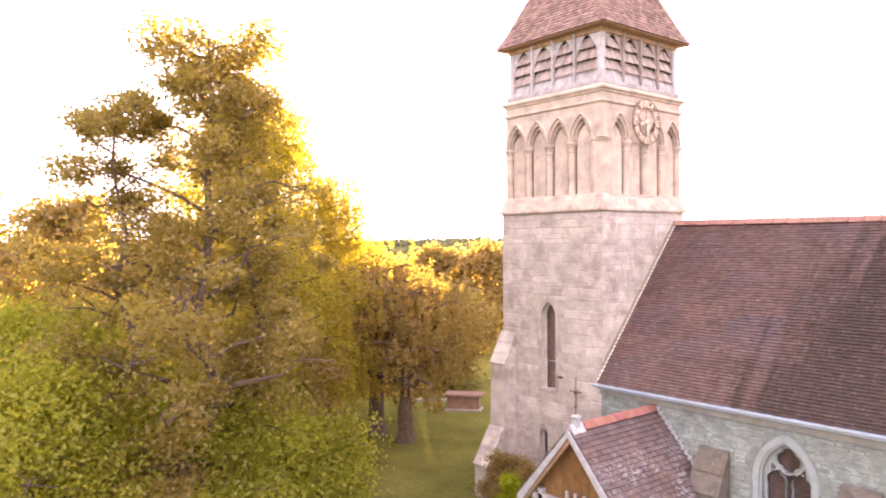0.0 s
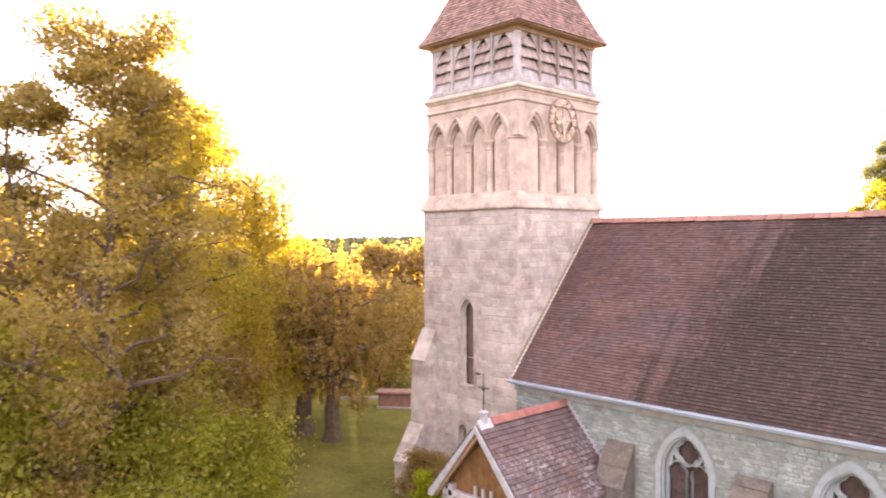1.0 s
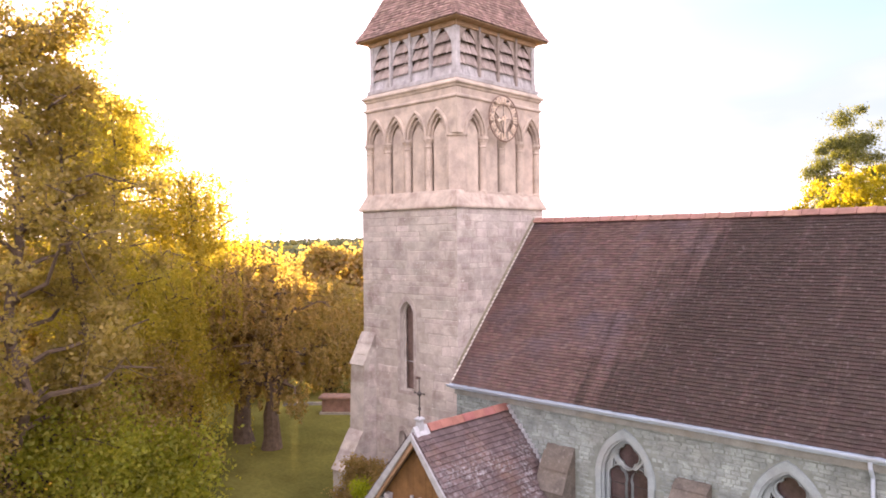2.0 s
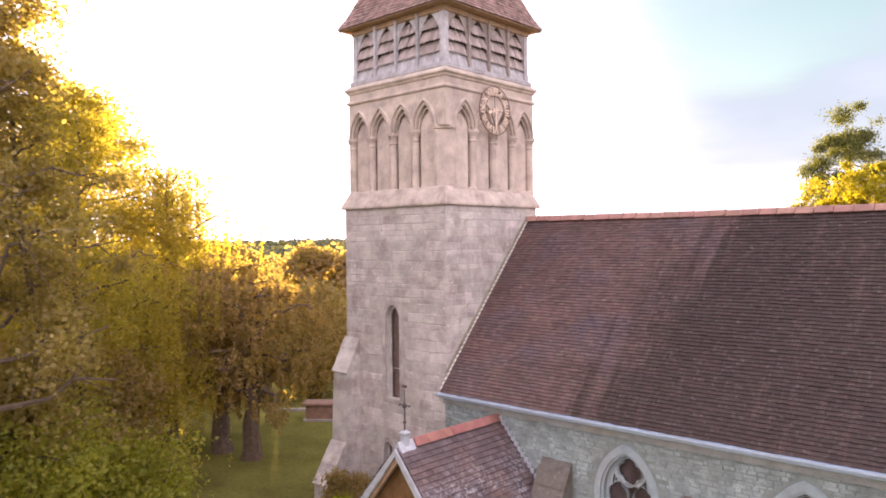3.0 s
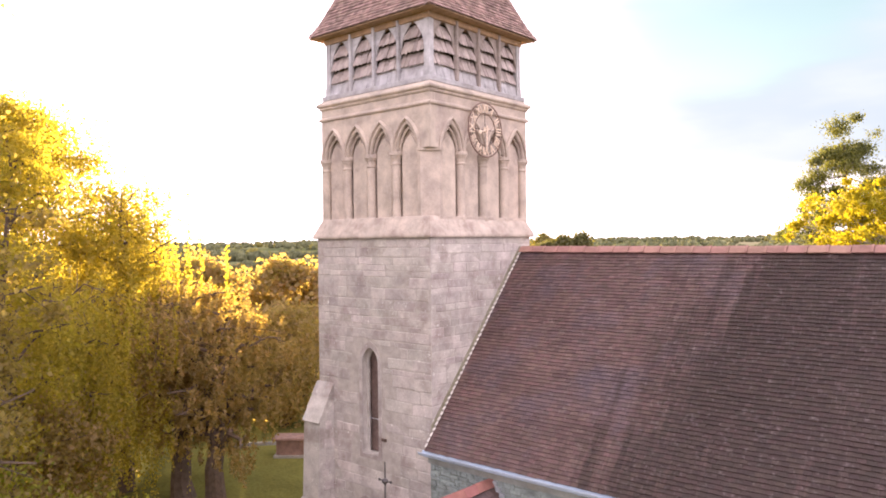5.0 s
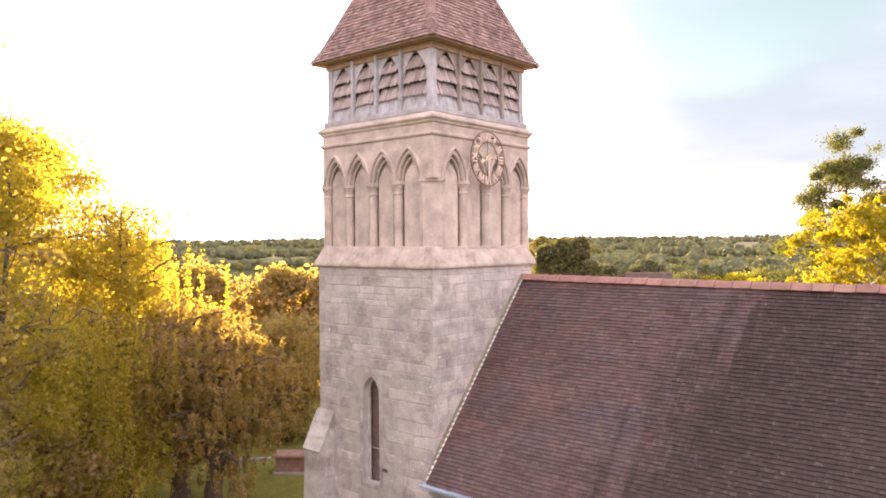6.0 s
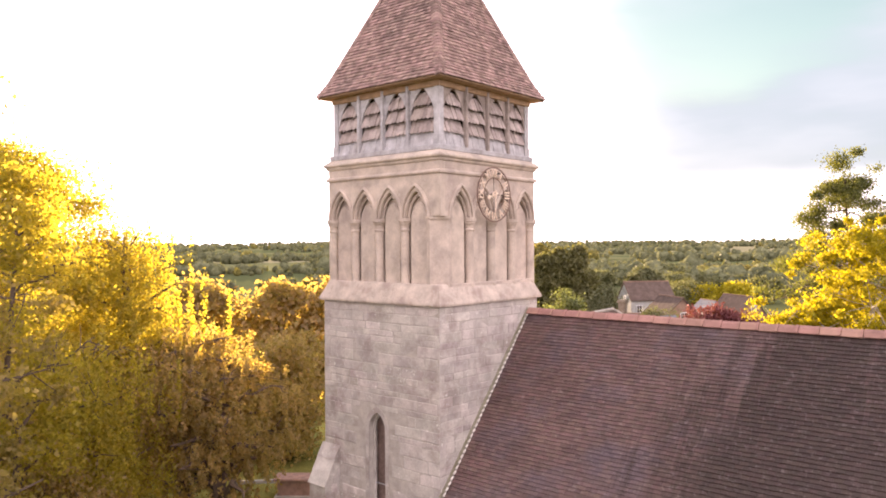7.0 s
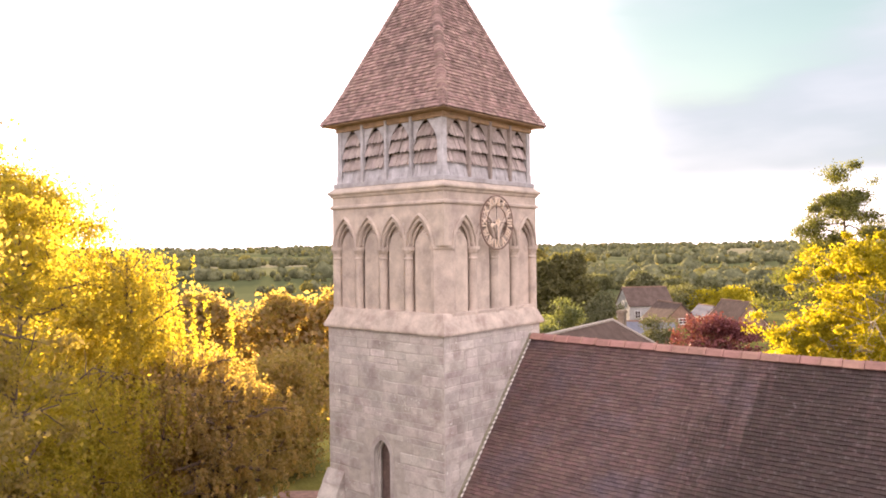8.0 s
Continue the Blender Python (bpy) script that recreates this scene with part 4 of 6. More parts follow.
def nave_roof():
    bm = bmesh.new()
    far = 2 * RIDGE_Y - GUT
    t = 0.16
    prism(bm, [(GUT, EAVE_Z), (RIDGE_Y, RIDGE_Z), (far, EAVE_Z), (far, EAVE_Z - t), (RIDGE_Y, RIDGE_Z - t * 1.5), (GUT, EAVE_Z - t * 0.2)], "x", NX0 + 0.01, NX1 + 0.2)
    roof = part("roof", bm, NAVE_TILE, nave, "long roof of purplish-brown plain tiles with dark streaks")
    # terracotta ridge
    x, k = NX0 + 0.02, 0
    rnd = random.Random(3)
    bm = bmesh.new()
    ln, r = 0.452, 0.145
    prof = [(-r * 1.15, -0.13), (-r * 0.55, -0.015), (0, 0.035), (r * 0.55, -0.015), (r * 1.15, -0.13), (r * 1.0, -0.15), (r * 0.4, -0.05), (0, 0.0), (-r * 0.4, -0.05), (-r * 1.0, -0.15)]
    prism(bm, prof, "x", 0, ln - 0.012)
    prism(bm, [(y * 1.06, z + 0.012) for y, z in prof], "x", ln - 0.07, ln - 0.016)
    first = part("ridge_tile", bm, RIDGE_TILE, nave, "faded terracotta ridge tile", at=Matrix.Translation((x, RIDGE_Y, RIDGE_Z + 0.105)))
    while x + 2 * ln < NX1 + 0.2:
        x += ln
        k += 1
        part("ridge_tile", first.data, None, nave, at=pose(x, RIDGE_Y + rnd.uniform(-0.008, 0.008), RIDGE_Z + 0.105 + rnd.uniform(-0.006, 0.006) - 0.03 * math.sin(k / 9), rnd.uniform(-1.5, 1.5), rnd.uniform(-0.6, 0.6), rnd.uniform(-0.6, 0.6)))
    # the mortared verge against the tower
    rnd = random.Random(5)
    slope = math.hypot(RIDGE_Y - GUT, RIDGE_Z - EAVE_Z)
    vy, vz = (RIDGE_Y - GUT) / slope, (RIDGE_Z - EAVE_Z) / slope
    bm = bmesh.new()
    box(bm, 0, 0.05, 0, 0.125, 0, 0.045, 0.01)
    step = part("verge_step", bm, material("lime_fillet", (0.66, 0.62, 0.58), 0.9, vary=0.12, scale=9, bump=0.3), nave, at=Matrix.Translation((0, 0, -50)))
    n = int(slope / 0.16)
    ang = math.degrees(math.atan2(vz, vy))
    for i in range(n):
        s = 0.05 + i * 0.16
        mm = pose(NX0 + 0.015, GUT + s * vy - 0.05 * vz, EAVE_Z + s * vz + 0.05 * vy, ang - 12 + rnd.uniform(-5, 5), 0, rnd.uniform(-4, 4))
        if i == 0:
            step.matrix_basis = mm
        else:
            part("verge_step", step.data, None, nave, at=mm)
    bm = bmesh.new()
    prism(bm, [(GUT + 0.3, EAVE_Z + 0.3 * PITCH + 0.05), (RIDGE_Y - 0.05, RIDGE_Z + 0.02), (RIDGE_Y - 0.05, RIDGE_Z + 0.17), (GUT + 0.3, EAVE_Z + 0.3 * PITCH + 0.24)], "x", TX + LOW - 0.01, TX + LOW + 0.022)
    part("mortar_fillet", bm, material("mossy_fillet", (0.28, 0.26, 0.19), 0.95, vary=0.2, scale=5, fine=30, bump=0.6, stain=(0.17, 0.15, 0.09), stain_amount=0.6), nave, "mossy brown mortar fillet against the tower")
    return roof


def eaves_gutter():
    g = thing("gutter", 0, GUT, EAVE_Z - 0.1, "pale grey painted half-round gutter along the nave eaves", "gutter")
    bm = bmesh.new()
    prof = [(GUT - 0.095 + 0.095 * math.cos(a), EAVE_Z - 0.005 + 0.10 * math.sin(a)) for a in [math.pi + math.pi * i / 8 for i in range(9)]]
    prof += [(GUT - 0.095 + 0.082 * math.cos(a), EAVE_Z - 0.005 + 0.085 * math.sin(a)) for a in [2 * math.pi - math.pi * i / 8 for i in range(9)]]
    prism(bm, prof, "x", NX0 - 0.06, NX1 + 0.2)
    part("channel", bm, GUTTER, g)
    bm = bmesh.new()
    box(bm, NX0 - 0.05, NX1 + 0.2, GUT - 0.01, GUT + 0.02, EAVE_Z - 0.16, EAVE_Z - 0.005)
    part("fascia", bm, GUTTER, g)
    for i in range(9):
        x = NX0 + 0.8 + 1.95 * i
        bm = bmesh.new()
        box(bm, x - 0.02, x + 0.02, GUT - 0.155, GUT, EAVE_Z - 0.11, EAVE_Z - 0.095)
        part("bracket", bm, GUTTER, g)
    d = thing("downpipe", -3.05, WALL - 0.1, 0, "pale painted rainwater pipe on the nave wall", "downpipe")
    bm = bmesh.new()
    tube(bm, [(-3.05, GUT - 0.07, EAVE_Z - 0.09), (-3.05, GUT - 0.06, EAVE_Z - 0.25), (-3.05, WALL - 0.11, EAVE_Z - 0.5), (-3.05, WALL - 0.11, 0.0)], [0.045] * 4, 10)
    part("pipe", bm, GUTTER, d)
    for z in (3.6, 1.8):
        bm = bmesh.new()
        box(bm, -3.13, -2.97, WALL - 0.16, WALL - 0.03, z, z + 0.06, 0.01)
        part("collar", bm, GUTTER, d)


south_wall = nave_walls()
nave_windows()
roof_nave = nave_roof()
eaves_gutter()
buttress(nave, -11.27, -10.37, WALL, [(0.62, -0.3), (0.62, 2.22), (0.36, 2.75), (0.14, 3.16), (0.06, 3.30), (0.0, 3.34)], WORN_STONE, "weathered stone buttress with a long sloping cap")
buttress(nave, -7.34, -6.50, WALL, [(0.62, -0.3), (0.62, 2.60), (0.30, 3.02), (0.10, 3.17), (0.0, 3.2)], WORN_STONE, "weathered stone buttress with a short sloping cap")

# ---- the porch ----
PX, PY0, PY1 = -12.78, 15.76, 19.68
P_RIDGE, P_EAVE, P_HALF = 4.12, 1.98, 1.85
P_PITCH = (P_RIDGE - P_EAVE) / P_HALF
porch = thing("church_porch", PX, (PY0 + PY1) / 2, 0, "gabled church porch with a lichened tile roof and open timber front", "church porch")


def porch_body():
    for sg in (-1, 1):
        bm = bmesh.new()
        box(bm, PX + sg * (P_HALF - 0.5), PX + sg * (P_HALF - 0.15), PY0 + 0.35, PY1 + 0.02, -0.3, P_EAVE + 0.1)
        part("side_wall", bm, NAVE_STONE, porch)
        bm = bmesh.new()
        box(bm, PX + sg * 1.25 - 0.09, PX + sg * 1.25 + 0.09, PY0 + 0.22, PY0 + 0.40, -0.05, 2.2, 0.012)
        part("post", bm, OAK, porch)
    bm = bmesh.new()
    box(bm, PX - 1.55, PX + 1.55, PY0 + 0.22, PY0 + 0.38, 1.86, 2.04, 0.012)
    part("tie_beam", bm, OAK, porch)
    for i in range(3):
        x = PX - 0.3 + 0.3 * i
        top = min(3.0, P_RIDGE - 0.35 - abs(x - PX) * P_PITCH)
        bm = bmesh.new()
        box(bm, x - 0.035, x + 0.035, PY0 + 0.26, PY0 + 0.33, 2.04, 2.34 if top > 2.7 else max(2.1, top))
        part("baluster", bm, OAK, porch)
    # boarded back of the gable
    rnd = random.Random(11)
    n = 13
    for i in range(n):
        x0 = PX - 1.5 + 3.0 * i / n
        x1 = x0 + 3.0 / n - 0.012
        h0, h1 = (P_RIDGE - 0.22 - abs(x - PX) * P_PITCH for x in (x0, x1))
        if min(h0, h1) < 2.05:
            continue
        bm = bmesh.new()
        y = PY0 + 0.42 + rnd.uniform(-0.006, 0.006)
        prism(bm, [(x0, 2.0), (x1, 2.0), (x1, h1), (x0, h0)], "y", y, y + 0.03)
        part("board", bm, GABLE_BOARD, porch)
    for sg in (-1, 1):
        bm = bmesh.new()
        t = 0.12
        prism(bm, [(PX, P_RIDGE), (PX + sg * P_HALF, P_EAVE), (PX + sg * P_HALF, P_EAVE - t), (PX, P_RIDGE - t * 1.5)], "y", PY0 + 0.03, PY1 + 0.03)
        slope = part("roof_slope", bm, PORCH_TILE, porch, "porch roof of clay tiles spotted with white lichen")
        slopes.append(slope)
        bm = bmesh.new()
        prism(bm, [(PX, P_RIDGE - 0.02), (PX + sg * (P_HALF + 0.05), P_EAVE - 0.06), (PX + sg * (P_HALF + 0.05), P_EAVE - 0.20), (PX + sg * (P_HALF - 0.12), P_EAVE - 0.19), (PX, P_RIDGE - 0.20)], "y", PY0 - 0.03, PY0 + 0.025)
        part("bargeboard", bm, LEAD, porch, "pale weathered bargeboard")
        bm = bmesh.new()
        prism(bm, [(PX, P_RIDGE - 0.19), (PX + sg * P_HALF * 0.95, P_EAVE - 0.05), (PX + sg * P_HALF * 0.9, P_EAVE - 0.17), (PX, P_RIDGE - 0.36)], "y", PY0 + 0.06, PY0 + 0.16)
        part("rafter", bm, SOFFIT, porch)
    # ridge
    y, first = PY0 + 0.59, None
    while y < PY1 - 0.1:
        if first is None:
            bm = bmesh.new()
            prism(bm, [(-0.16, -0.13), (-0.05, 0.03), (0, 0.05), (0.05, 0.03), (0.16, -0.13), (0.13, -0.14), (0, 0.0), (-0.13, -0.14)], "y", 0, 0.44)
            first = part("ridge_tile", bm, TERRACOTTA, porch, "terracotta ridge tile", at=Matrix.Translation((PX, y, P_RIDGE + 0.09)))
        else:
            part("ridge_tile", first.data, None, porch, at=Matrix.Translation((PX, y, P_RIDGE + 0.09 + 0.004 * math.sin(y * 9))))
        y += 0.45
    # stepped lead soakers against the nave wall
    bm = bmesh.new()
    box(bm, -0.06, 0.06, -0.05, 0.03, -0.02, 0.10, 0.006)
    flash = None
    for i in range(16):
        x = PX + 0.12 + i * 0.108
        mm = Matrix.Translation((x, PY1 + 0.0, P_RIDGE + 0.12 - (x - PX) * P_PITCH))
        if flash is None:
            flash = part("lead_soaker", bm, LEAD, porch, at=mm)
        else:
            part("lead_soaker", flash.data, None, porch, at=mm)


def finial():
    """A lead-capped base with an iron cross above the porch gable."""
    f = thing("porch_finial", PX, PY0 + 0.32, P_RIDGE, "lead-capped wrought iron cross finial on the porch ridge", "finial")
    y = PY0 + 0.32
    bm = bmesh.new()
    prism(bm, [(PX - 0.24, P_RIDGE - 0.24), (PX, P_RIDGE + 0.13), (PX + 0.24, P_RIDGE - 0.24), (PX + 0.2, P_RIDGE - 0.27), (PX, P_RIDGE + 0.02), (PX - 0.2, P_RIDGE - 0.27)], "y", y - 0.24, y + 0.26)
    part("lead_saddle", bm, LEAD, f)
    bm = bmesh.new()
    square_ring(bm, PX, y, [(0.085, P_RIDGE + 0.0), (0.072, P_RIDGE + 0.25), (0.10, P_RIDGE + 0.28), (0.10, P_RIDGE + 0.32), (0.04, P_RIDGE + 0.37)])
    part("cap", bm, LEAD, f)
    bm = bmesh.new()
    tube(bm, [(PX, y, P_RIDGE + 0.34), (PX, y, P_RIDGE + 1.37)], [0.022, 0.012], 8)
    part("rod", bm, IRON, f)
    for z, r in ((0.57, 0.045), (0.97, 0.065)):
        bm = bmesh.new()
        lathe(bm, PX, y, [(0.02, P_RIDGE + z - r), (r, P_RIDGE + z - r * 0.3), (r, P_RIDGE + z + r * 0.3), (0.02, P_RIDGE + z + r)], 10)
        part("knop", bm, IRON, f)
    bm = bmesh.new()
    tube(bm, [(PX - 0.16, y, P_RIDGE + 0.98), (PX + 0.16, y, P_RIDGE + 0.98)], [0.016, 0.016], 6)
    part("cross_arm", bm, IRON, f)
    for s in (-1, 1):
        bm = bmesh.new()
        lathe(bm, PX + s * 0.17, y, [(0.01, P_RIDGE + 0.95), (0.03, P_RIDGE + 0.98), (0.01, P_RIDGE + 1.01)], 8)
        part("arm_tip", bm, IRON, f)


slopes = []
porch_body()
finial()

# ---- the clock on the east face ----
RING = material("brown_dial_ring", (0.22, 0.14, 0.115), 0.6, metal=0.1, vary=0.12, bump=0.1)


def tower_clock():
    r, cx = 0.79, TX + UP + 0.13
    c = thing("tower_clock", cx, UY - 0.02, 13.25, "open skeleton clock dial with roman numerals and gilded pointers", "clock")
    m = facing((cx, UY - 0.02, 13.25), *EAST)

    def annulus(name, r0, r1, d, mat, label=""):
        ring = [[(q * math.cos(2 * math.pi * i / 48), q * math.sin(2 * math.pi * i / 48)) for i in range(48)] for q in (r1, r0)]
        return part(name, plate(name, ring, d, m), mat, c, label)

    annulus("outer_ring", r - 0.03, r, 0.03, RING, "brown painted outer ring")
    annulus("inner_ring", r * 0.58, r * 0.58 + 0.012, 0.02, RING)
    annulus("minute_ring", r - 0.105, r - 0.09, 0.02, RING)
    annulus("hub_ring", 0.05, 0.085, 0.05, GILT)
    for k in range(12):
        a = math.radians(90 - 30 * (k + 1))
        cu = bpy.data.curves.new("numeral", "FONT")
        cu.body = ("I", "II", "III", "IIII", "V", "VI", "VII", "VIII", "IX", "X", "XI", "XII")[k]
        cu.size, cu.extrude, cu.align_x, cu.align_y = 0.33, 0.012, "CENTER", "CENTER"
        cu.offset = 0.004
        tmp = bpy.data.objects.new("numeral", cu)
        me = bpy.data.meshes.new_from_object(tmp)
        bpy.data.objects.remove(tmp)
        wide = max(0.05, max(v.co.x for v in me.vertices) - min(v.co.x for v in me.vertices))
        me.transform(m @ Matrix.Translation((0.76 * r * math.cos(a), 0.76 * r * math.sin(a), 0.02)) @ Matrix.Rotation(a - math.pi / 2, 4, "Z") @ Matrix.Scale(min(1.0, 0.26 / wide), 4, (1, 0, 0)))
        part("numeral", me, GILT, c)
    for k in range(4):
        a = math.radians(90 * k)
        bm = bmesh.new()
        tube(bm, [m @ Vector((q * r * math.cos(a), q * r * math.sin(a), 0.0)) for q in (0.62, 0.12)], [0.009, 0.009], 5)
        part("spoke", bm, IRON, c)
    for ang, ln, wd, nm in ((270 - 2, 0.60, 0.045, "minute_pointer"), (195, 0.40, 0.06, "hour_pointer")):
        a = math.radians(ang)
        d, s = Vector((math.cos(a), math.sin(a))), Vector((-math.sin(a), math.cos(a)))
        pts = [-d * 0.13 - s * wd * 0.5, -d * 0.13 + s * wd * 0.5, s * wd * 0.4, d * ln * 0.6 + s * wd * 0.35, d * ln * 0.72 + s * wd * (1.3 if "hour" in nm else 0.6), d * ln, d * ln * 0.72 - s * wd * (1.3 if "hour" in nm else 0.6), d * ln * 0.6 - s * wd * 0.35, -s * wd * 0.4]
        part(nm, plate(nm, [[(p.x, p.y) for p in pts]], 0.012, m @ Matrix.Translation((0, 0, 0.05 if "hour" in nm else 0.07))), GILT, c, "gilded clock pointer")
    for sy in (-0.3, 0.3):
        bm = bmesh.new()
        tube(bm, [(cx, UY - 0.02 + sy, 13.25 + 0.62), (TX + UP - 0.02, UY - 0.02 + sy, 13.25 + 0.62)], [0.02, 0.02], 6)
        part("wall_bracket", bm, IRON, c)
    bm = bmesh.new()
    tube(bm, [(cx + 0.06, UY - 0.02, 13.25), (TX + UP - 0.34, UY - 0.02, 13.25)], [0.03, 0.03], 8)
    part("arbor", bm, IRON, c)


tower_clock()

# ---- trees and shrubs ----
def leaf_mesh(name, pts, size, rng, hang=0.0, fold=0.25, flat=0.0):
    """One small folded leaf at each point."""
    n = len(pts)
    a = rng.normal(size=(n, 3))
    a[:, 2] *= (1 - flat)
    a[:, 2] -= hang * 2.0
    a /= np.linalg.norm(a, axis=1)[:, None] + 1e-9
    b = np.cross(a, rng.normal(size=(n, 3)))
    b /= np.linalg.norm(b, axis=1)[:, None] + 1e-9
    c = np.cross(a, b)
    s = size * rng.uniform(0.6, 1.4, n)[:, None]
    v = np.empty((n, 4, 3))
    v[:, 0] = pts - a * s * 0.6
    v[:, 1] = pts + b * s * 0.42 + c * s * fold
    v[:, 2] = pts + a * s * 0.7
    v[:, 3] = pts - b * s * 0.42 + c * s * fold
    me = bpy.data.meshes.new(name)
    me.vertices.add(4 * n)
    me.vertices.foreach_set("co", v.reshape(-1).astype(np.float32))
    me.loops.add(4 * n)
    me.loops.foreach_set("vertex_index", np.arange(4 * n, dtype=np.int32))
    me.polygons.add(n)
    me.polygons.foreach_set("loop_start", np.arange(0, 4 * n, 4, dtype=np.int32))
    me.update(calc_edges=True)
    me.validate()
    return me


def limb_path(rng, a, b, n=5, sag=0.0, wob=0.06):
    a, b = np.array(a, float), np.array(b, float)
    ln = np.linalg.norm(b - a)
    out = []
    for i in range(n + 1):
        t = i / n
        p = a + (b - a) * t + rng.normal(size=3) * ln * wob * math.sin(math.pi * t)
        p[2] += sag * math.sin(math.pi * t) * ln
        out.append(p)
    return out


def make_tree(name, x, y, h, r, foot, leaves, leaf, mat, label, category="tree", seed=1, bark=None, kind_shape="round", droop=0.0, limbs=16, trunk=0.22, lean=(0, 0), squash=1.0, tufts=7, tuft_r=0.55, gap=0.0, z0=None, group=""):
    """A trunk, limbs and a crown of leaves gathered in tufts. foot: height at which the crown begins."""
    rng = np.random.default_rng(seed)
    z = ground_z(x, y) if z0 is None else z0
    t = thing(name, x, y, z, label, category, group)
    bark = bark or BARK
    top = np.array((x + lean[0], y + lean[1], z + h * 0.93))
    bm = bmesh.new()
    path = limb_path(rng, (x, y, z - 0.3), top, 8, wob=0.018)
    rad = [trunk * (1.25 if i == 0 else 1.0) * (1 - 0.92 * i / 8) + 0.012 for i in range(9)]
    tube(bm, path, rad, 9)
    part("trunk", bm, bark, t)
    tips, bm = [], bmesh.new()
    for i in range(limbs):
        f = (i + rng.uniform(0, 0.9)) / limbs
        hh = foot * 0.8 + (h * 0.92 - foot * 0.8) * f
        k = min(7, int(hh / (h * 0.93) * 8))
        base = np.array(path[k]) + (np.array(path[k + 1]) - np.array(path[k])) * (hh / (h * 0.93) * 8 - k)
        az = i * 2.39996 + rng.uniform(-0.5, 0.5)
        g = max(0.0, (hh - foot * 0.7) / max(0.1, h - foot * 0.7))
        if kind_shape == "round":
            reach = r * (0.45 + 0.75 * math.sin(math.pi * min(1.0, 0.15 + 0.85 * g))) * (1 - 0.35 * g)
            rise = rng.uniform(0.15, 0.55) * reach
        elif kind_shape == "spire":
            reach = r * (1.05 - g) + 0.15
            rise = rng.uniform(-0.12, 0.12) * reach
        elif kind_shape == "shelf":
            reach = r * (1.0 - 0.78 * g) * rng.uniform(0.5, 1.2)
            rise = rng.uniform(0.0, 0.18) * reach
        else:
            reach = r * rng.uniform(0.5, 1.1) * (1 - 0.5 * g)
            rise = rng.uniform(0.3, 0.7) * reach
        reach *= rng.uniform(0.72, 1.18)
        end = base + np.array((math.cos(az) * reach, math.sin(az) * reach, rise))
        end[2] = min(end[2], z + h)
        lp = limb_path(rng, base, end, 5, sag=0.05 if not droop else 0.12)
        r0 = max(0.015, trunk * 0.42 * (1 - g * 0.75))
        tube(bm, lp, [r0 * (1 - 0.85 * j / 5) + 0.006 for j in range(6)], 5, cap=False)
        for j in range(tufts):
            q = lp[0] + 0.0
            s = rng.uniform(0.3, 1.0) ** 0.7
            kk = min(4, int(s * 5))
            q = lp[kk] + (lp[kk + 1] - lp[kk]) * (s * 5 - kk)
            off = rng.normal(size=3) * reach * 0.17 + np.array((0, 0, 0.1))
            if kind_shape == "shelf":
                off[2] *= 0.35
            tip = q + off
            tube(bm, [q, (q + tip) / 2 + rng.normal(size=3) * 0.05, tip], [0.018, 0.012, 0.005], 3, cap=False)
            tips.append(tip)
    for _ in range(max(3, limbs // 3)):
        tips.append(top + rng.normal(size=3) * np.array((0.35, 0.35, 0.5)) * r * 0.3)
    part("branching", bm, bark, t)
    tips = np.array(tips)
    keep = rng.uniform(size=len(tips)) > gap
    tips = tips[keep]
    per = rng.dirichlet(np.ones(len(tips)) * 2.5) * leaves
    pts = []
    for tip, k in zip(tips, per):
        k = max(6, int(k))
        rr = tuft_r * rng.uniform(0.55, 1.35)
        q = rng.normal(size=(k, 3)) * rr * np.array((0.62, 0.62, 0.42 if kind_shape != "shelf" else 0.22))
        q[:, 2] *= squash
        if droop:
            strands = rng.normal(size=(max(3, k // 40), 2)) * rr * 0.8
            w = rng.integers(0, len(strands), k)
            q[:, :2] = strands[w] + rng.normal(size=(k, 2)) * 0.05
            q[:, 2] = -rng.uniform(0, 1, k) ** 0.8 * droop * rng.uniform(0.6, 1.4)
        pts.append(tip + q)
    pts = np.concatenate(pts)
    pts = pts[pts[:, 2] > z + 0.15]
    part("crown", leaf_mesh("crown", pts, leaf, rng, hang=0.5 if droop else 0.0), mat, t)
    return t


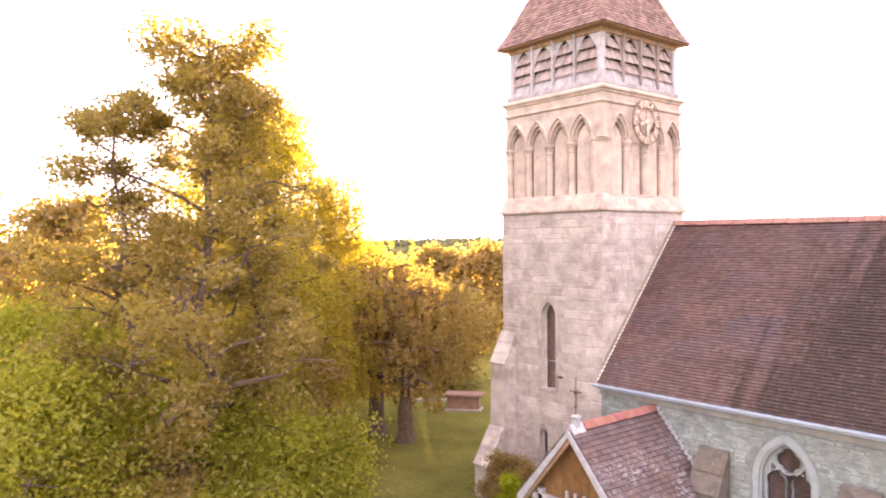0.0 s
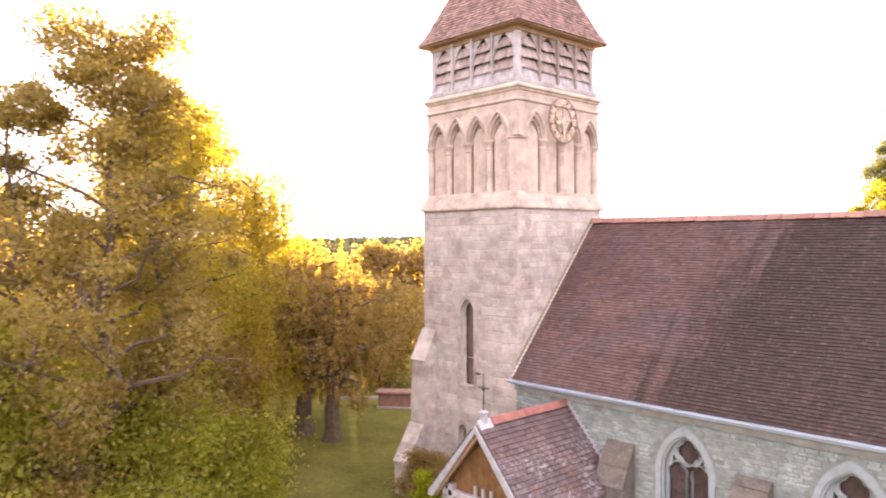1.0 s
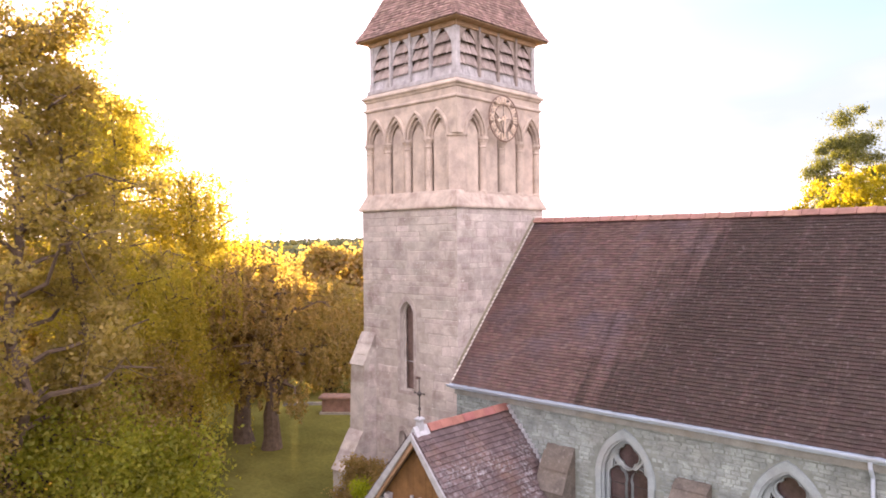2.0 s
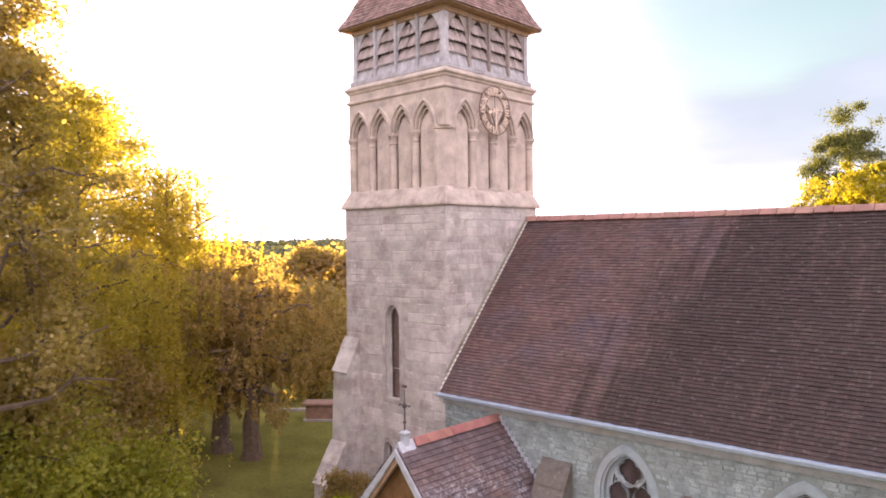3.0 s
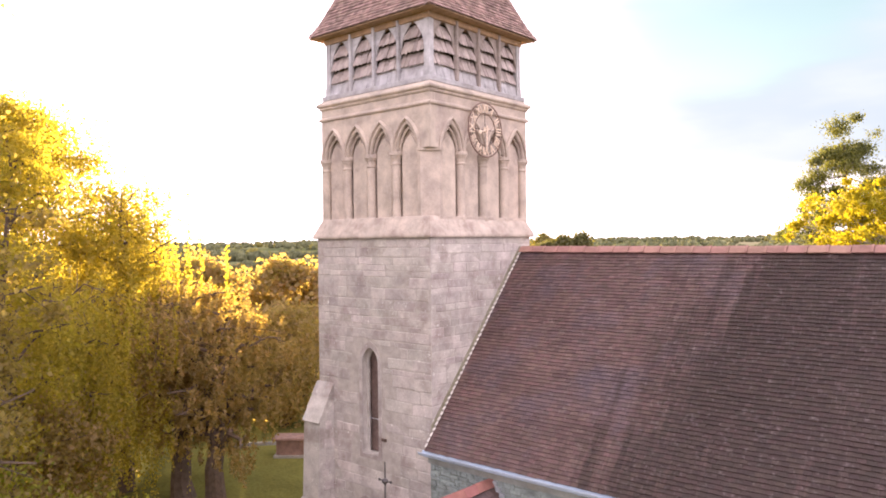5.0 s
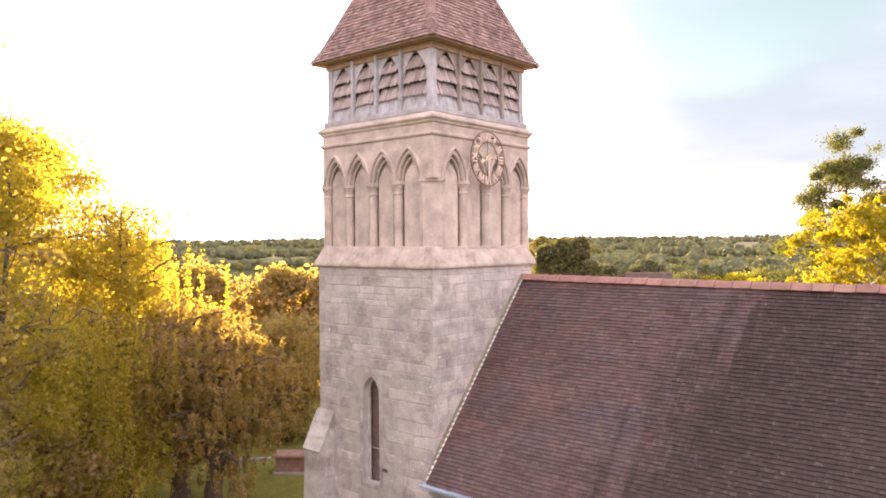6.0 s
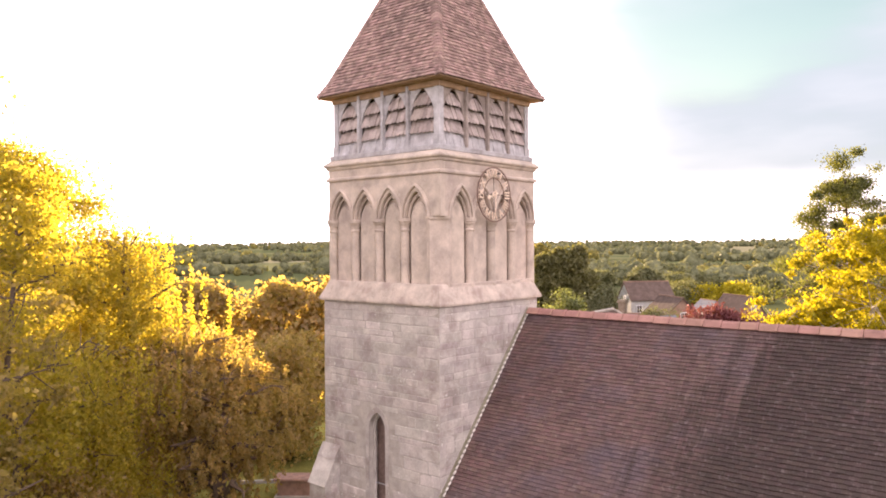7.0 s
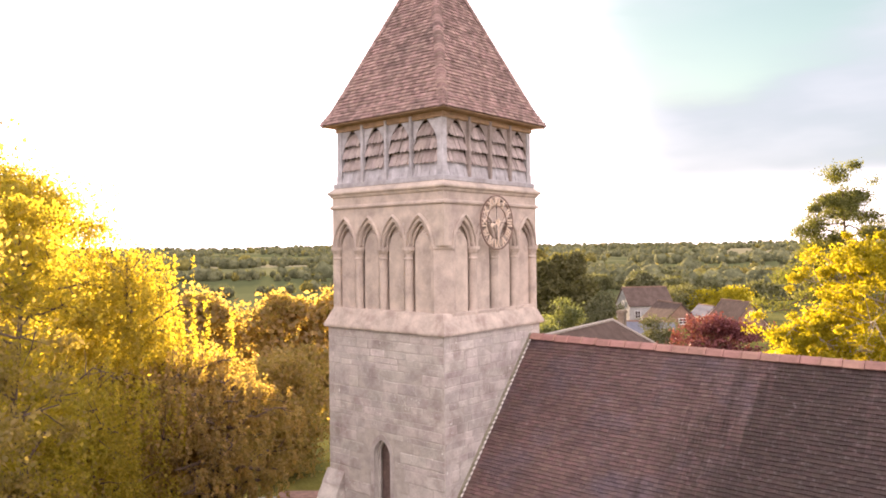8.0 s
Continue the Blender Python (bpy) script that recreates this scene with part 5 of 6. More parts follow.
def make_shrub(name, x, y, h, r, leaves, leaf, mat, label, seed=1, group="", z0=None):
    """A bushy shrub of several stems with leaf tufts over an uneven mound."""
    rng = np.random.default_rng(seed)
    z = ground_z(x, y) if z0 is None else z0
    t = thing(name, x, y, z, label, "shrub", group)
    bm = bmesh.new()
    tips = []
    stems = 10 + int(r * 5)
    for i in range(stems):
        az, el = i * 2.39996, rng.uniform(0.25, 1.5)
        k = rng.uniform(0.72, 1.1)
        end = np.array((x + math.cos(az) * math.cos(el) * r * k, y + math.sin(az) * math.cos(el) * r * k, z + 0.25 * h + math.sin(el) * h * 0.72 * k))
        lp = limb_path(rng, (x + rng.normal() * 0.12, y + rng.normal() * 0.12, z - 0.1), end, 4)
        tube(bm, lp, [0.05, 0.04, 0.03, 0.02, 0.008], 4, cap=False)
        for j in range(7):
            kk = rng.integers(1, 4)
            tips.append(lp[kk] + (lp[kk + 1] - lp[kk]) * rng.uniform() + rng.normal(size=3) * r * 0.14)
        tips.append(lp[-1])
    part("branching", bm, BARK, t)
    per = rng.dirichlet(np.ones(len(tips)) * 3) * leaves
    pts = np.concatenate([tip + rng.normal(size=(max(5, int(k)), 3)) * r * 0.17 * np.array((1, 1, 0.7)) for tip, k in zip(tips, per)])
    pts = pts[pts[:, 2] > z + 0.05]
    part("foliage", leaf_mesh("foliage", pts, leaf, rng), mat, t)
    return t


# west of the church, against the sun
make_tree("tree", -19.8, 8.4, 16.0, 3.3, 3.2, 44000, 0.095, LEAF_TALL, "tall loose-crowned tree, brown-green against the low sun", seed=3, kind_shape="round", limbs=38, trunk=0.24, tufts=6, tuft_r=0.5, gap=0.2, lean=(0.2, 0.3))
make_tree("tree", -20.2, 10.0, 14.9, 1.2, 5.5, 9000, 0.095, LEAF_TALL, "slender tree with a thin upright crown", seed=8, kind_shape="round", limbs=22, trunk=0.15, tufts=6, tuft_r=0.5)
make_tree("tree", -23.5, 12.5, 14.7, 1.7, 6.0, 14000, 0.09, LEAF_WEEP, "tall airy birch lit yellow-green by the sun", seed=13, limbs=26, trunk=0.16, tufts=7, tuft_r=0.5)
make_tree("tree", -34.7, 16.3, 16.0, 3.9, 3.5, 70000, 0.105, LEAF_WEEP, "large backlit tree with a full golden-green crown", seed=12, limbs=34, trunk=0.35, tufts=8, tuft_r=1.0)
make_tree("weeping_birch", -31.4, 19.4, 13.1, 2.7, 4.5, 42000, 0.09, LEAF_WEEP, "weeping birch with hanging strands of golden leaves", seed=21, limbs=26, trunk=0.30, droop=3.2, tufts=8, tuft_r=0.9)
make_tree("weeping_birch", -26.9, 14.9, 9.2, 3.0, 3.6, 44000, 0.085, LEAF_WEEP, "smaller weeping birch with drooping yellow-flecked strands", seed=25, limbs=24, trunk=0.22, droop=2.6, tufts=8, tuft_r=0.8)
make_tree("tree", -44.0, 10.2, 11.7, 4.0, 2.5, 12000, 0.26, LEAF_DIM, "round-headed tree beyond the churchyard", seed=31, limbs=26, trunk=0.3, tufts=8, tuft_r=1.0)
make_tree("tree", -20.1, 6.4, 13.6, 1.9, 6.0, 9000, 0.095, LEAF_TALL, "thin airy tree with sparse brownish leaves", seed=9, kind_shape="round", limbs=22, trunk=0.13, tufts=6, tuft_r=0.42, gap=0.2)
make_tree("tree", -33.5, 12.6, 8.6, 4.2, 1.5, 16000, 0.2, LEAF_DIM, "broad leafy tree in the churchyard", seed=33, limbs=26, trunk=0.26, tufts=8, tuft_r=0.95)
make_tree("tree", -25.5, 5.6, 6.9, 3.6, 1.2, 30000, 0.115, LEAF_GREEN, "low spreading tree with yellowing leaves", seed=35, limbs=26, trunk=0.22, tufts=8, tuft_r=0.8)
make_tree("tree", -20.0, 4.4, 5.6, 3.2, 0.8, 34000, 0.095, LEAF_GREEN, "low spreading green tree in the churchyard", seed=36, limbs=26, trunk=0.2, tufts=8, tuft_r=0.75)
make_tree("tree", -21.0, 9.2, 4.6, 3.0, 0.6, 28000, 0.095, LEAF_GREEN, "leafy yellow-green young tree", seed=37, limbs=24, trunk=0.16, tufts=8, tuft_r=0.7)
make_tree("tree", -25.0, 12.0, 5.2, 3.0, 0.8, 26000, 0.10, LEAF_DIM, "dull green leafy tree beside the birches", seed=38, limbs=24, trunk=0.18, tufts=8, tuft_r=0.75)
make_tree("plum_tree", -28.75, 20.5, 8.3, 3.1, 3.0, 30000, 0.095, LEAF_DIM, "broad dusky plum tree with a stout dark trunk on the lawn", seed=47, limbs=26, trunk=0.44, tufts=9, tuft_r=0.7, droop=0.7)
make_tree("plum_tree", -26.9, 20.7, 7.4, 2.7, 2.9, 26000, 0.095, LEAF_DIM, "lower dusky plum tree with a stout dark trunk beside the other", seed=48, limbs=24, trunk=0.42, tufts=9, tuft_r=0.65, droop=0.7)
make_shrub("shrub", -25.0, 14.9, 2.8, 1.7, 9000, 0.11, LEAF_DIM, "rounded leafy shrub in the churchyard", seed=45)
make_shrub("shrub", -21.6, 13.2, 3.4, 2.1, 11000, 0.11, LEAF_GREEN, "green-yellow leafy shrub in the churchyard", seed=46)
make_shrub("shrub", -35.3, 30.2, 6.6, 2.9, 14000, 0.16, LEAF_DIM, "tall rounded shrub, dusky in the glare", seed=41)
make_shrub("shrub", -37.0, 26.0, 7.4, 3.1, 14000, 0.18, LEAF_DIM, "tall rounded shrub behind the tomb", seed=42)
make_shrub("shrub", -17.5, 18.1, 2.0, 1.0, 30000, 0.06, LEAF_DIM, "dense rounded brown-olive shrub by the tower wall", seed=43)
make_shrub("shrub", -15.9, 16.7, 1.95, 0.68, 11000, 0.05, LEAF_LIME, "bright yellow-green shrub beside the porch", seed=44)
for k, (x, y, h, r) in enumerate(((-52, 42.5, 8.2, 3.6), (-56, 38, 8.4, 3.8), (-49.5, 46.5, 8.0, 3.5), (-66, 26, 5.5, 4), (-44, 38, 4.2, 3), (-60, 14, 6, 4), (-56, 4, 6, 4), (-46, 50, 5, 3.5))):
    make_tree("tree", x, y, h, r, 1.2, 6000, 0.34, LEAF_DIM, "broadleaf tree in the belt west of the churchyard", seed=60 + k, limbs=18, trunk=0.25, tufts=7, tuft_r=1.1, group="western tree belt")

# north of the nave
make_tree("golden_tree", -10.0, 49.0, 12.7, 4.8, 2.0, 92000, 0.105, LEAF_GOLD, "sunlit tree with bright yellow-green autumn leaves", seed=71, bark=PALE_BARK, limbs=56, trunk=0.20, tufts=15, tuft_r=0.29, kind_shape="round", lean=(0.6, 0.2), gap=0.18)
make_tree("golden_tree", -5.6, 49.5, 11.4, 4.2, 3.0, 48000, 0.105, LEAF_GOLD, "sunlit yellow-leaved tree beside the first", seed=72, bark=PALE_BARK, limbs=28, trunk=0.18, tufts=13, tuft_r=0.31, gap=0.17)
make_tree("golden_tree", -13.1, 48.2, 8.3, 2.5, 1.5, 34000, 0.105, LEAF_GOLD, "lower sunlit yellow-leaved tree beside the others", seed=73, bark=PALE_BARK, limbs=28, trunk=0.14, tufts=13, tuft_r=0.36, gap=0.03)
make_tree("pine_tree", -12.7, 55.3, 16.9, 5.6, 8.8, 42000, 0.10, LEAF_PINE, "tall Scots pine with layered dark green boughs", seed=78, limbs=36, trunk=0.24, tufts=6, tuft_r=0.5, kind_shape="spire", gap=0.25)
make_tree("pine_tree", -9.2, 61.5, 16.3, 3.0, 8.0, 9000, 0.18, LEAF_PINE, "Scots pine with open dark boughs", seed=76, limbs=30, trunk=0.24, tufts=6, tuft_r=0.55, kind_shape="spire", gap=0.25)
for k, (x, y, top, r) in enumerate(((-79.0, 124.0, 9.6, 3.2), (-75.4, 124.3, 10.9, 3.2), (-71.8, 124.8, 11.3, 3.1), (-69.2, 123.9, 6.4, 2.4))):
    make_tree("conifer", x, y, top - ground_z(x, y), r, 1.0, 16000, 0.44, LEAF_DARK, "dark dense conifer in a clump beyond the nave", seed=81 + k, limbs=50, trunk=0.4, tufts=8, tuft_r=0.85, kind_shape="spire", group="conifer clump")
make_shrub("willow_shrub", -40.9, 69.5, 6.9 - ground_z(-40.9, 69.5), 2.5, 13000, 0.17, LEAF_PALE, "grey-green willow shrub beyond the nave", seed=83)
make_shrub("willow_shrub", -40.4, 64.2, 5.5 - ground_z(-40.4, 64.2), 2.4, 12000, 0.17, LEAF_PALE, "lower grey-green willow shrub beside the taller one", seed=89)
make_shrub("shrub", -59.3, 110.9, 4.7 - ground_z(-59.3, 110.9), 2.9, 10000, 0.26, LEAF_FAR, "loose green shrub beside the conifers", seed=84)
make_tree("copper_tree", -25.9, 71.4, 5.9, 4.2, 0.6, 12000, 0.19, LEAF_RED, "dull red copper-leaved tree with upright twigs", seed=85, limbs=34, trunk=0.2, tufts=9, tuft_r=0.55, z0=-0.6)
make_tree("copper_tree", -16.7, 65.6, 7.9, 1.2, 3.0, 3000, 0.18, LEAF_RED, "small dark red tree behind the golden one", seed=87, limbs=16, trunk=0.12, tufts=6, tuft_r=0.45)
make_shrub("hedge_bush", -35.0, 78.3, 4.6 - ground_z(-35.0, 78.3), 2.5, 12000, 0.15, LEAF_FAR, "rounded green bush before the grey roof", seed=88)
for k, (x, y, top, r) in enumerate(((-60.8, 159.2, 1.9, 3.6), (-55.6, 161.4, 2.4, 3.6))):
    make_tree("tree", x, y, top - ground_z(x, y), r, 0.5, 11000, 0.30, LEAF_YELLOW, "sunlit yellow-green tree behind the houses", seed=86 + 10 * k, limbs=26, trunk=0.3, tufts=8, tuft_r=0.9, group="yellow trees behind the houses")
for k, (x, y, top, r, mat) in enumerate(((-100.5, 235.2, 3.1, 4.9, 0), (-90.6, 212.0, 1.8, 4.6, 0), (-85.2, 219.8, 0.4, 4.8, 0), (-83.1, 177.2, 5.1, 3.8, 1), (-104.3, 319.1, 1.2, 4.8, 2), (-96.8, 331.9, 1.0, 4.6, 2), (-79.6, 232.5, 0.2, 5.2, 1), (-61.0, 196.5, 1.5, 4.6, 0), (-136.1, 251.2, 0.2, 5.0, 0), (-95.1, 147.7, 11.4, 3.6, 2))):
    make_tree("tree", x, y, top - ground_z(x, y), r, 0.5, 6500, 0.5, (LEAF_FAR_LIGHT, LEAF_FAR, LEAF_FAR_GOLD)[mat], ("pale rounded willow in the valley", "dull green tree in the valley", "yellowing round tree in the valley")[mat], seed=101 + k, limbs=24, trunk=0.3, tufts=8, tuft_r=1.0, group="valley trees")

for k, (x, y, h, r) in enumerate(((-72.5, 133.0, 4.2, 3.4), (-66.0, 158.0, 6.5, 5.0))):
    make_shrub("shrub", x, y, h, r, 4200, 0.36, (LEAF_FAR, LEAF_FAR_LIGHT)[k % 2], ("dull green garden shrub among the houses", "pale olive garden shrub among the houses")[k % 2], seed=90 + k, group="garden shrubs")

# ---- far woods and hedges on the hills ----
# these base colours are lifted slightly for the haze of the valley
WOOD_DULL = material("far_foliage_dull", (0.15, 0.158, 0.09), 0.95, vary=0.25, scale=0.25, fine=1.6, bump=1.0, dist=0.5, spec=0.0, piece=0.15)
WOOD_PALE = material("far_foliage_pale", (0.19, 0.195, 0.11), 0.95, vary=0.25, scale=0.25, fine=1.6, bump=1.0, dist=0.5, spec=0.0, piece=0.15)
WOOD_GOLD = material("far_foliage_gold", (0.20, 0.18, 0.06), 0.95, vary=0.25, scale=0.25, fine=1.6, bump=1.0, dist=0.5, spec=0.0, piece=0.15)


def far_woods():
    rng = np.random.default_rng(5)
    groups, hearts = {}, {}
    bm = bmesh.new()
    bmesh.ops.create_icosphere(bm, subdivisions=2, radius=1.0)
    ball = np.array([v.co[:] for v in bm.verts])
    ball_faces = [tuple(v.index for v in f.verts) for f in bm.faces]
    bm.free()
    for _ in range(10500):
        az = rng.uniform(2, 92)
        d = 165 * (3300 / 165) ** rng.uniform(0, 1) ** 0.85
        x, y = -2 - d * math.sin(math.radians(az)), 5 + d * math.cos(math.radians(az))
        wood = noise.noise((x / 260, y / 260, 2.2)) + 0.5 * noise.noise((x / 90, y / 90, 6.0))
        limit = 0.10 if d < 600 else -0.10 if d < 1500 else -0.22
        hedge = abs(math.sin(x / 62 + 0.7 * math.sin(y / 170))) < 0.06 or abs(math.sin(y / 74 + 0.6 * math.sin(x / 140))) < 0.06
        if wood < limit and not hedge:
            continue
        if d < 340 and 3 < az < 40 and wood < 0.2 and not hedge:
            continue
        z = ground_z(x, y)
        h = (rng.uniform(6, 13) * (1.35 if rng.uniform() < 0.15 else 1.0) if wood > limit else rng.uniform(3, 9)) * (0.68 if d < 700 else 1.0)
        r = h * rng.uniform(0.4, 0.62)
        q = rng.normal(size=(int(240 if d < 500 else 64), 3))
        q /= np.linalg.norm(q, axis=1)[:, None]
        bulge = 1 + 0.28 * np.sin(q[:, 0] * 5 + rng.uniform(0, 6)) * np.sin(q[:, 1] * 4 + q[:, 2] * 5)
        q *= (r * rng.uniform(0.75, 1.05, len(q)) * bulge)[:, None]
        q[:, 2] = np.abs(q[:, 2]) * 1.15 + h * 0.28 * rng.uniform(0.2, 1.2, len(q))
        pick = rng.uniform() + 0.5 * noise.noise((x / 55, y / 55, 9.0))
        key = (d < 500, "dull" if pick < 0.55 else "pale" if pick < 1.0 else "gold")
        groups.setdefault(key, []).append(q + np.array((x, y, z)))
        wave = rng.uniform(0, 6, 3)
        heart = ball * (r * 0.86 * (1 + 0.24 * np.sin(ball[:, 0] * 4 + wave[0]) * np.sin(ball[:, 1] * 5 + wave[1]) + 0.13 * np.sin(ball[:, 2] * 9 + ball[:, 0] * 7 + wave[2])))[:, None]
        heart[:, 2] = heart[:, 2] * 1.1 + h * 0.35
        hearts.setdefault(key, Soup()).add([tuple(p) for p in heart + np.array((x, y, z))], ball_faces)
    tones = {"dull": (LEAF_FAR, "dull green"), "pale": (LEAF_FAR_LIGHT, "pale olive"), "gold": (LEAF_FAR_GOLD, "yellowing")}
    for key in sorted(groups):
        pts = np.concatenate(groups[key])
        mat, word = tones[key[1]]
        ob = part("far_woods", leaf_mesh("far_woods", pts, 0.62 if key[0] else 1.5, rng), mat, None)
        tagged(ob, ("nearer " if key[0] else "distant ") + word + " trees in woods and hedgerows over the valley", "woodland", kind="stuff")
        inner = hearts[key].mesh("far_woods")
        inner.polygons.foreach_set("use_smooth", [True] * len(inner.polygons))
        tagged(part("far_woods", inner, {"dull": WOOD_DULL, "pale": WOOD_PALE, "gold": WOOD_GOLD}[key[1]], None), ("nearer " if key[0] else "distant ") + word + " leafy masses in woods and hedgerows", "woodland", kind="stuff")


far_woods()


# ---- houses beyond the churchyard ----
CHIMNEY_STONE = material("sooted_chimney_stone", (0.22, 0.185, 0.15), 0.95, vary=0.2, scale=1.5, fine=12, bump=0.5, stain=(0.12, 0.10, 0.085), stain_amount=0.5, spec=0.05)
HOUSE_TILE = material("house_tile", (0.13, 0.095, 0.082), 0.95, vary=0.16, scale=0.9, fine=9, bump=0.5, stain=(0.11, 0.085, 0.075), stain_amount=0.5, spec=0.05)
HOUSE_STONE = material("house_stone", (0.42, 0.42, 0.42), 0.9, vary=0.14, scale=1.2, fine=8, bump=0.4)
HOUSE_BRICK = material("house_brick", (0.27, 0.17, 0.13), 0.9, vary=0.16, scale=1.2, fine=9, bump=0.4)
WHITE = material("white_paint", (0.75, 0.76, 0.78), 0.6, vary=0.05, bump=0.05)
SLATE = material("blue_slate", (0.17, 0.18, 0.22), 0.9, vary=0.12, scale=1.0, fine=9, bump=0.3)


def house(x, y, z, turn, length, depth, wall, rise, wall_mat, roof_mat, label, windows=(), chimneys=(), hip=False):
    """A gabled house: its long side along local x, its front towards local -y."""
    h = thing("house", 0, 0, 0, label, "house")
    hl, hd = length / 2, depth / 2
    bm = bmesh.new()
    if hip:
        box(bm, -hl, hl, -hd, hd, -3, wall)
    else:
        prism(bm, [(-hd, -3), (hd, -3), (hd, wall), (0, wall + rise), (-hd, wall)], "x", -hl, hl)
    part("wall_body", bm, wall_mat, h)
    o = 0.3
    k = rise / hd
    if hip:
        bm = bmesh.new()
        e = [bm.verts.new(p) for p in ((-hl - o, -hd - o, wall), (hl + o, -hd - o, wall), (hl + o, hd + o, wall), (-hl - o, hd + o, wall))]
        t = [bm.verts.new(p) for p in ((-hl + hd, 0, wall + rise), (hl - hd, 0, wall + rise))]
        bm.faces.new((e[0], e[1], t[1], t[0]))
        bm.faces.new((e[2], e[3], t[0], t[1]))
        bm.faces.new((e[1], e[2], t[1]))
        bm.faces.new((e[3], e[0], t[0]))
        bm.faces.new(e[::-1])
        part("roof", bm, roof_mat, h)
        bm = bmesh.new()
        tube(bm, [(-hl + hd, 0, wall + rise + 0.05), (hl - hd, 0, wall + rise + 0.05)], [0.13, 0.13], 6)
        part("ridge", bm, MORTAR, h)
        for sx in (-1, 1):
            for sy in (-1, 1):
                bm = bmesh.new()
                tube(bm, [(sx * (hl - hd), 0, wall + rise + 0.04), (sx * (hl + o), sy * (hd + o), wall + 0.06)], [0.12, 0.12], 6)
                part("hip", bm, MORTAR, h)
    else:
        for sy in (-1, 1):
            bm = bmesh.new()
            prism(bm, [(0, wall + rise + 0.05), (sy * (hd + o), wall - o * k + 0.05), (sy * (hd + o), wall - o * k + 0.22), (0, wall + rise + 0.26)], "x", -hl - 0.2, hl + 0.2)
            part("roof_slope", bm, roof_mat, h)
        bm = bmesh.new()
        tube(bm, [(-hl - 0.2, 0, wall + rise + 0.25), (hl + 0.2, 0, wall + rise + 0.25)], [0.13, 0.13], 6)
        part("ridge", bm, HOUSE_BRICK, h)
    for side, u, z0, w, hh in windows:
        m = facing((0, -hd, 0), *SOUTH) if side == "front" else facing((hl, 0, 0), *EAST) if side == "side" else facing((-hl, 0, 0), *WEST)
        win = part("window", plate("window", [[(u - w / 2, z0), (u + w / 2, z0), (u + w / 2, z0 + hh), (u - w / 2, z0 + hh)], [(u - w / 2 + 0.1, z0 + 0.1), (u + w / 2 - 0.1, z0 + 0.1), (u + w / 2 - 0.1, z0 + hh - 0.1), (u - w / 2 + 0.1, z0 + hh - 0.1)]], 0.10, m), WHITE, h, "white-painted window")
        part("pane", plate("pane", [[(u - w / 2 + 0.05, z0 + 0.05), (u + w / 2 - 0.05, z0 + 0.05), (u + w / 2 - 0.05, z0 + hh - 0.05), (u - w / 2 + 0.05, z0 + hh - 0.05)]], 0.03, m), GLASS, win)
        bars = plate("glazing_bar", [[(u - 0.03, z0), (u + 0.03, z0), (u + 0.03, z0 + hh), (u - 0.03, z0 + hh)]], 0.07, m)
        part("glazing_bar", bars, WHITE, win)
        bars = plate("glazing_bar", [[(u - w / 2, z0 + hh / 2 - 0.03), (u + w / 2, z0 + hh / 2 - 0.03), (u + w / 2, z0 + hh / 2 + 0.03), (u - w / 2, z0 + hh / 2 + 0.03)]], 0.065, m)
        part("glazing_bar", bars, WHITE, win)
    for cx, cy, w, top in chimneys:
        bm = bmesh.new()
        box(bm, cx - w / 2, cx + w / 2, cy - w * 0.4, cy + w * 0.4, wall - 1.0, top)
        box(bm, cx - w / 2 - 0.08, cx + w / 2 + 0.08, cy - w * 0.4 - 0.08, cy + w * 0.4 + 0.08, top - 0.25, top - 0.05)
        ch = part("chimney", bm, CHIMNEY_STONE, h)
        for s in (-0.25, 0.25) if w > 1.0 else ():
            bm = bmesh.new()
            lathe(bm, cx + s * w, cy, [(0.13, top - 0.06), (0.11, top + 0.35), (0.13, top + 0.4)], 8)
            part("chimney_pot", bm, TERRACOTTA, ch)
    h.matrix_basis = pose(x, y, z, 0, 0, turn)
    return h


HOUSES = (
    dict(x=-66.6, y=142.4, z=-4.1, turn=51, length=9.2, depth=6.2, wall=4.9, rise=3.15, wall_mat=HOUSE_STONE, roof_mat=HOUSE_TILE, label="grey stone house with a brown tiled roof and white window", windows=(("front", -2.9, 2.35, 1.2, 1.5), ("left", 0.3, 4.3, 0.9, 1.3)), chimneys=((4.4, 2.0, 1.5, 7.0),)),
    dict(x=-56.3, y=130.6, z=-4.6, turn=-38, length=8.0, depth=6.2, wall=3.9, rise=2.8, wall_mat=HOUSE_BRICK, roof_mat=HOUSE_TILE, label="low brick house with weathered brown tiles and a gable window", windows=(("side", 0.3, 3.3, 1.5, 1.1),)),
    dict(x=-55.2, y=145.3, z=-4.6, turn=-38, length=5.2, depth=3.6, wall=3.6, rise=1.6, wall_mat=WHITE, roof_mat=SLATE, label="small white-gabled outbuilding with a slate roof"),
    dict(x=-47.6, y=139.3, z=-4.9, turn=-35, length=8.1, depth=6.4, wall=3.6, rise=3.45, wall_mat=HOUSE_BRICK, roof_mat=HOUSE_TILE, label="brick barn with a steep brown tiled roof", windows=(("side", 0.2, 4.7, 1.0, 1.1),)),
    dict(x=-42.7, y=91.0, z=-4.0, turn=24.7, length=7.4, depth=6.0, wall=4.4, rise=2.35, wall_mat=HOUSE_BRICK, roof_mat=SLATE, label="low outbuilding with a grey slate roof"),
    dict(x=-29.4, y=52.5, z=0.0, turn=95.9, length=20.0, depth=8.0, wall=3.15, rise=3.4, wall_mat=HOUSE_BRICK, roof_mat=HOUSE_TILE, label="low building with a hipped dark tiled roof and chimney", hip=True, chimneys=((8.15, 0.0, 0.65, 7.2),)),
)
for h in HOUSES:
    house(**h)

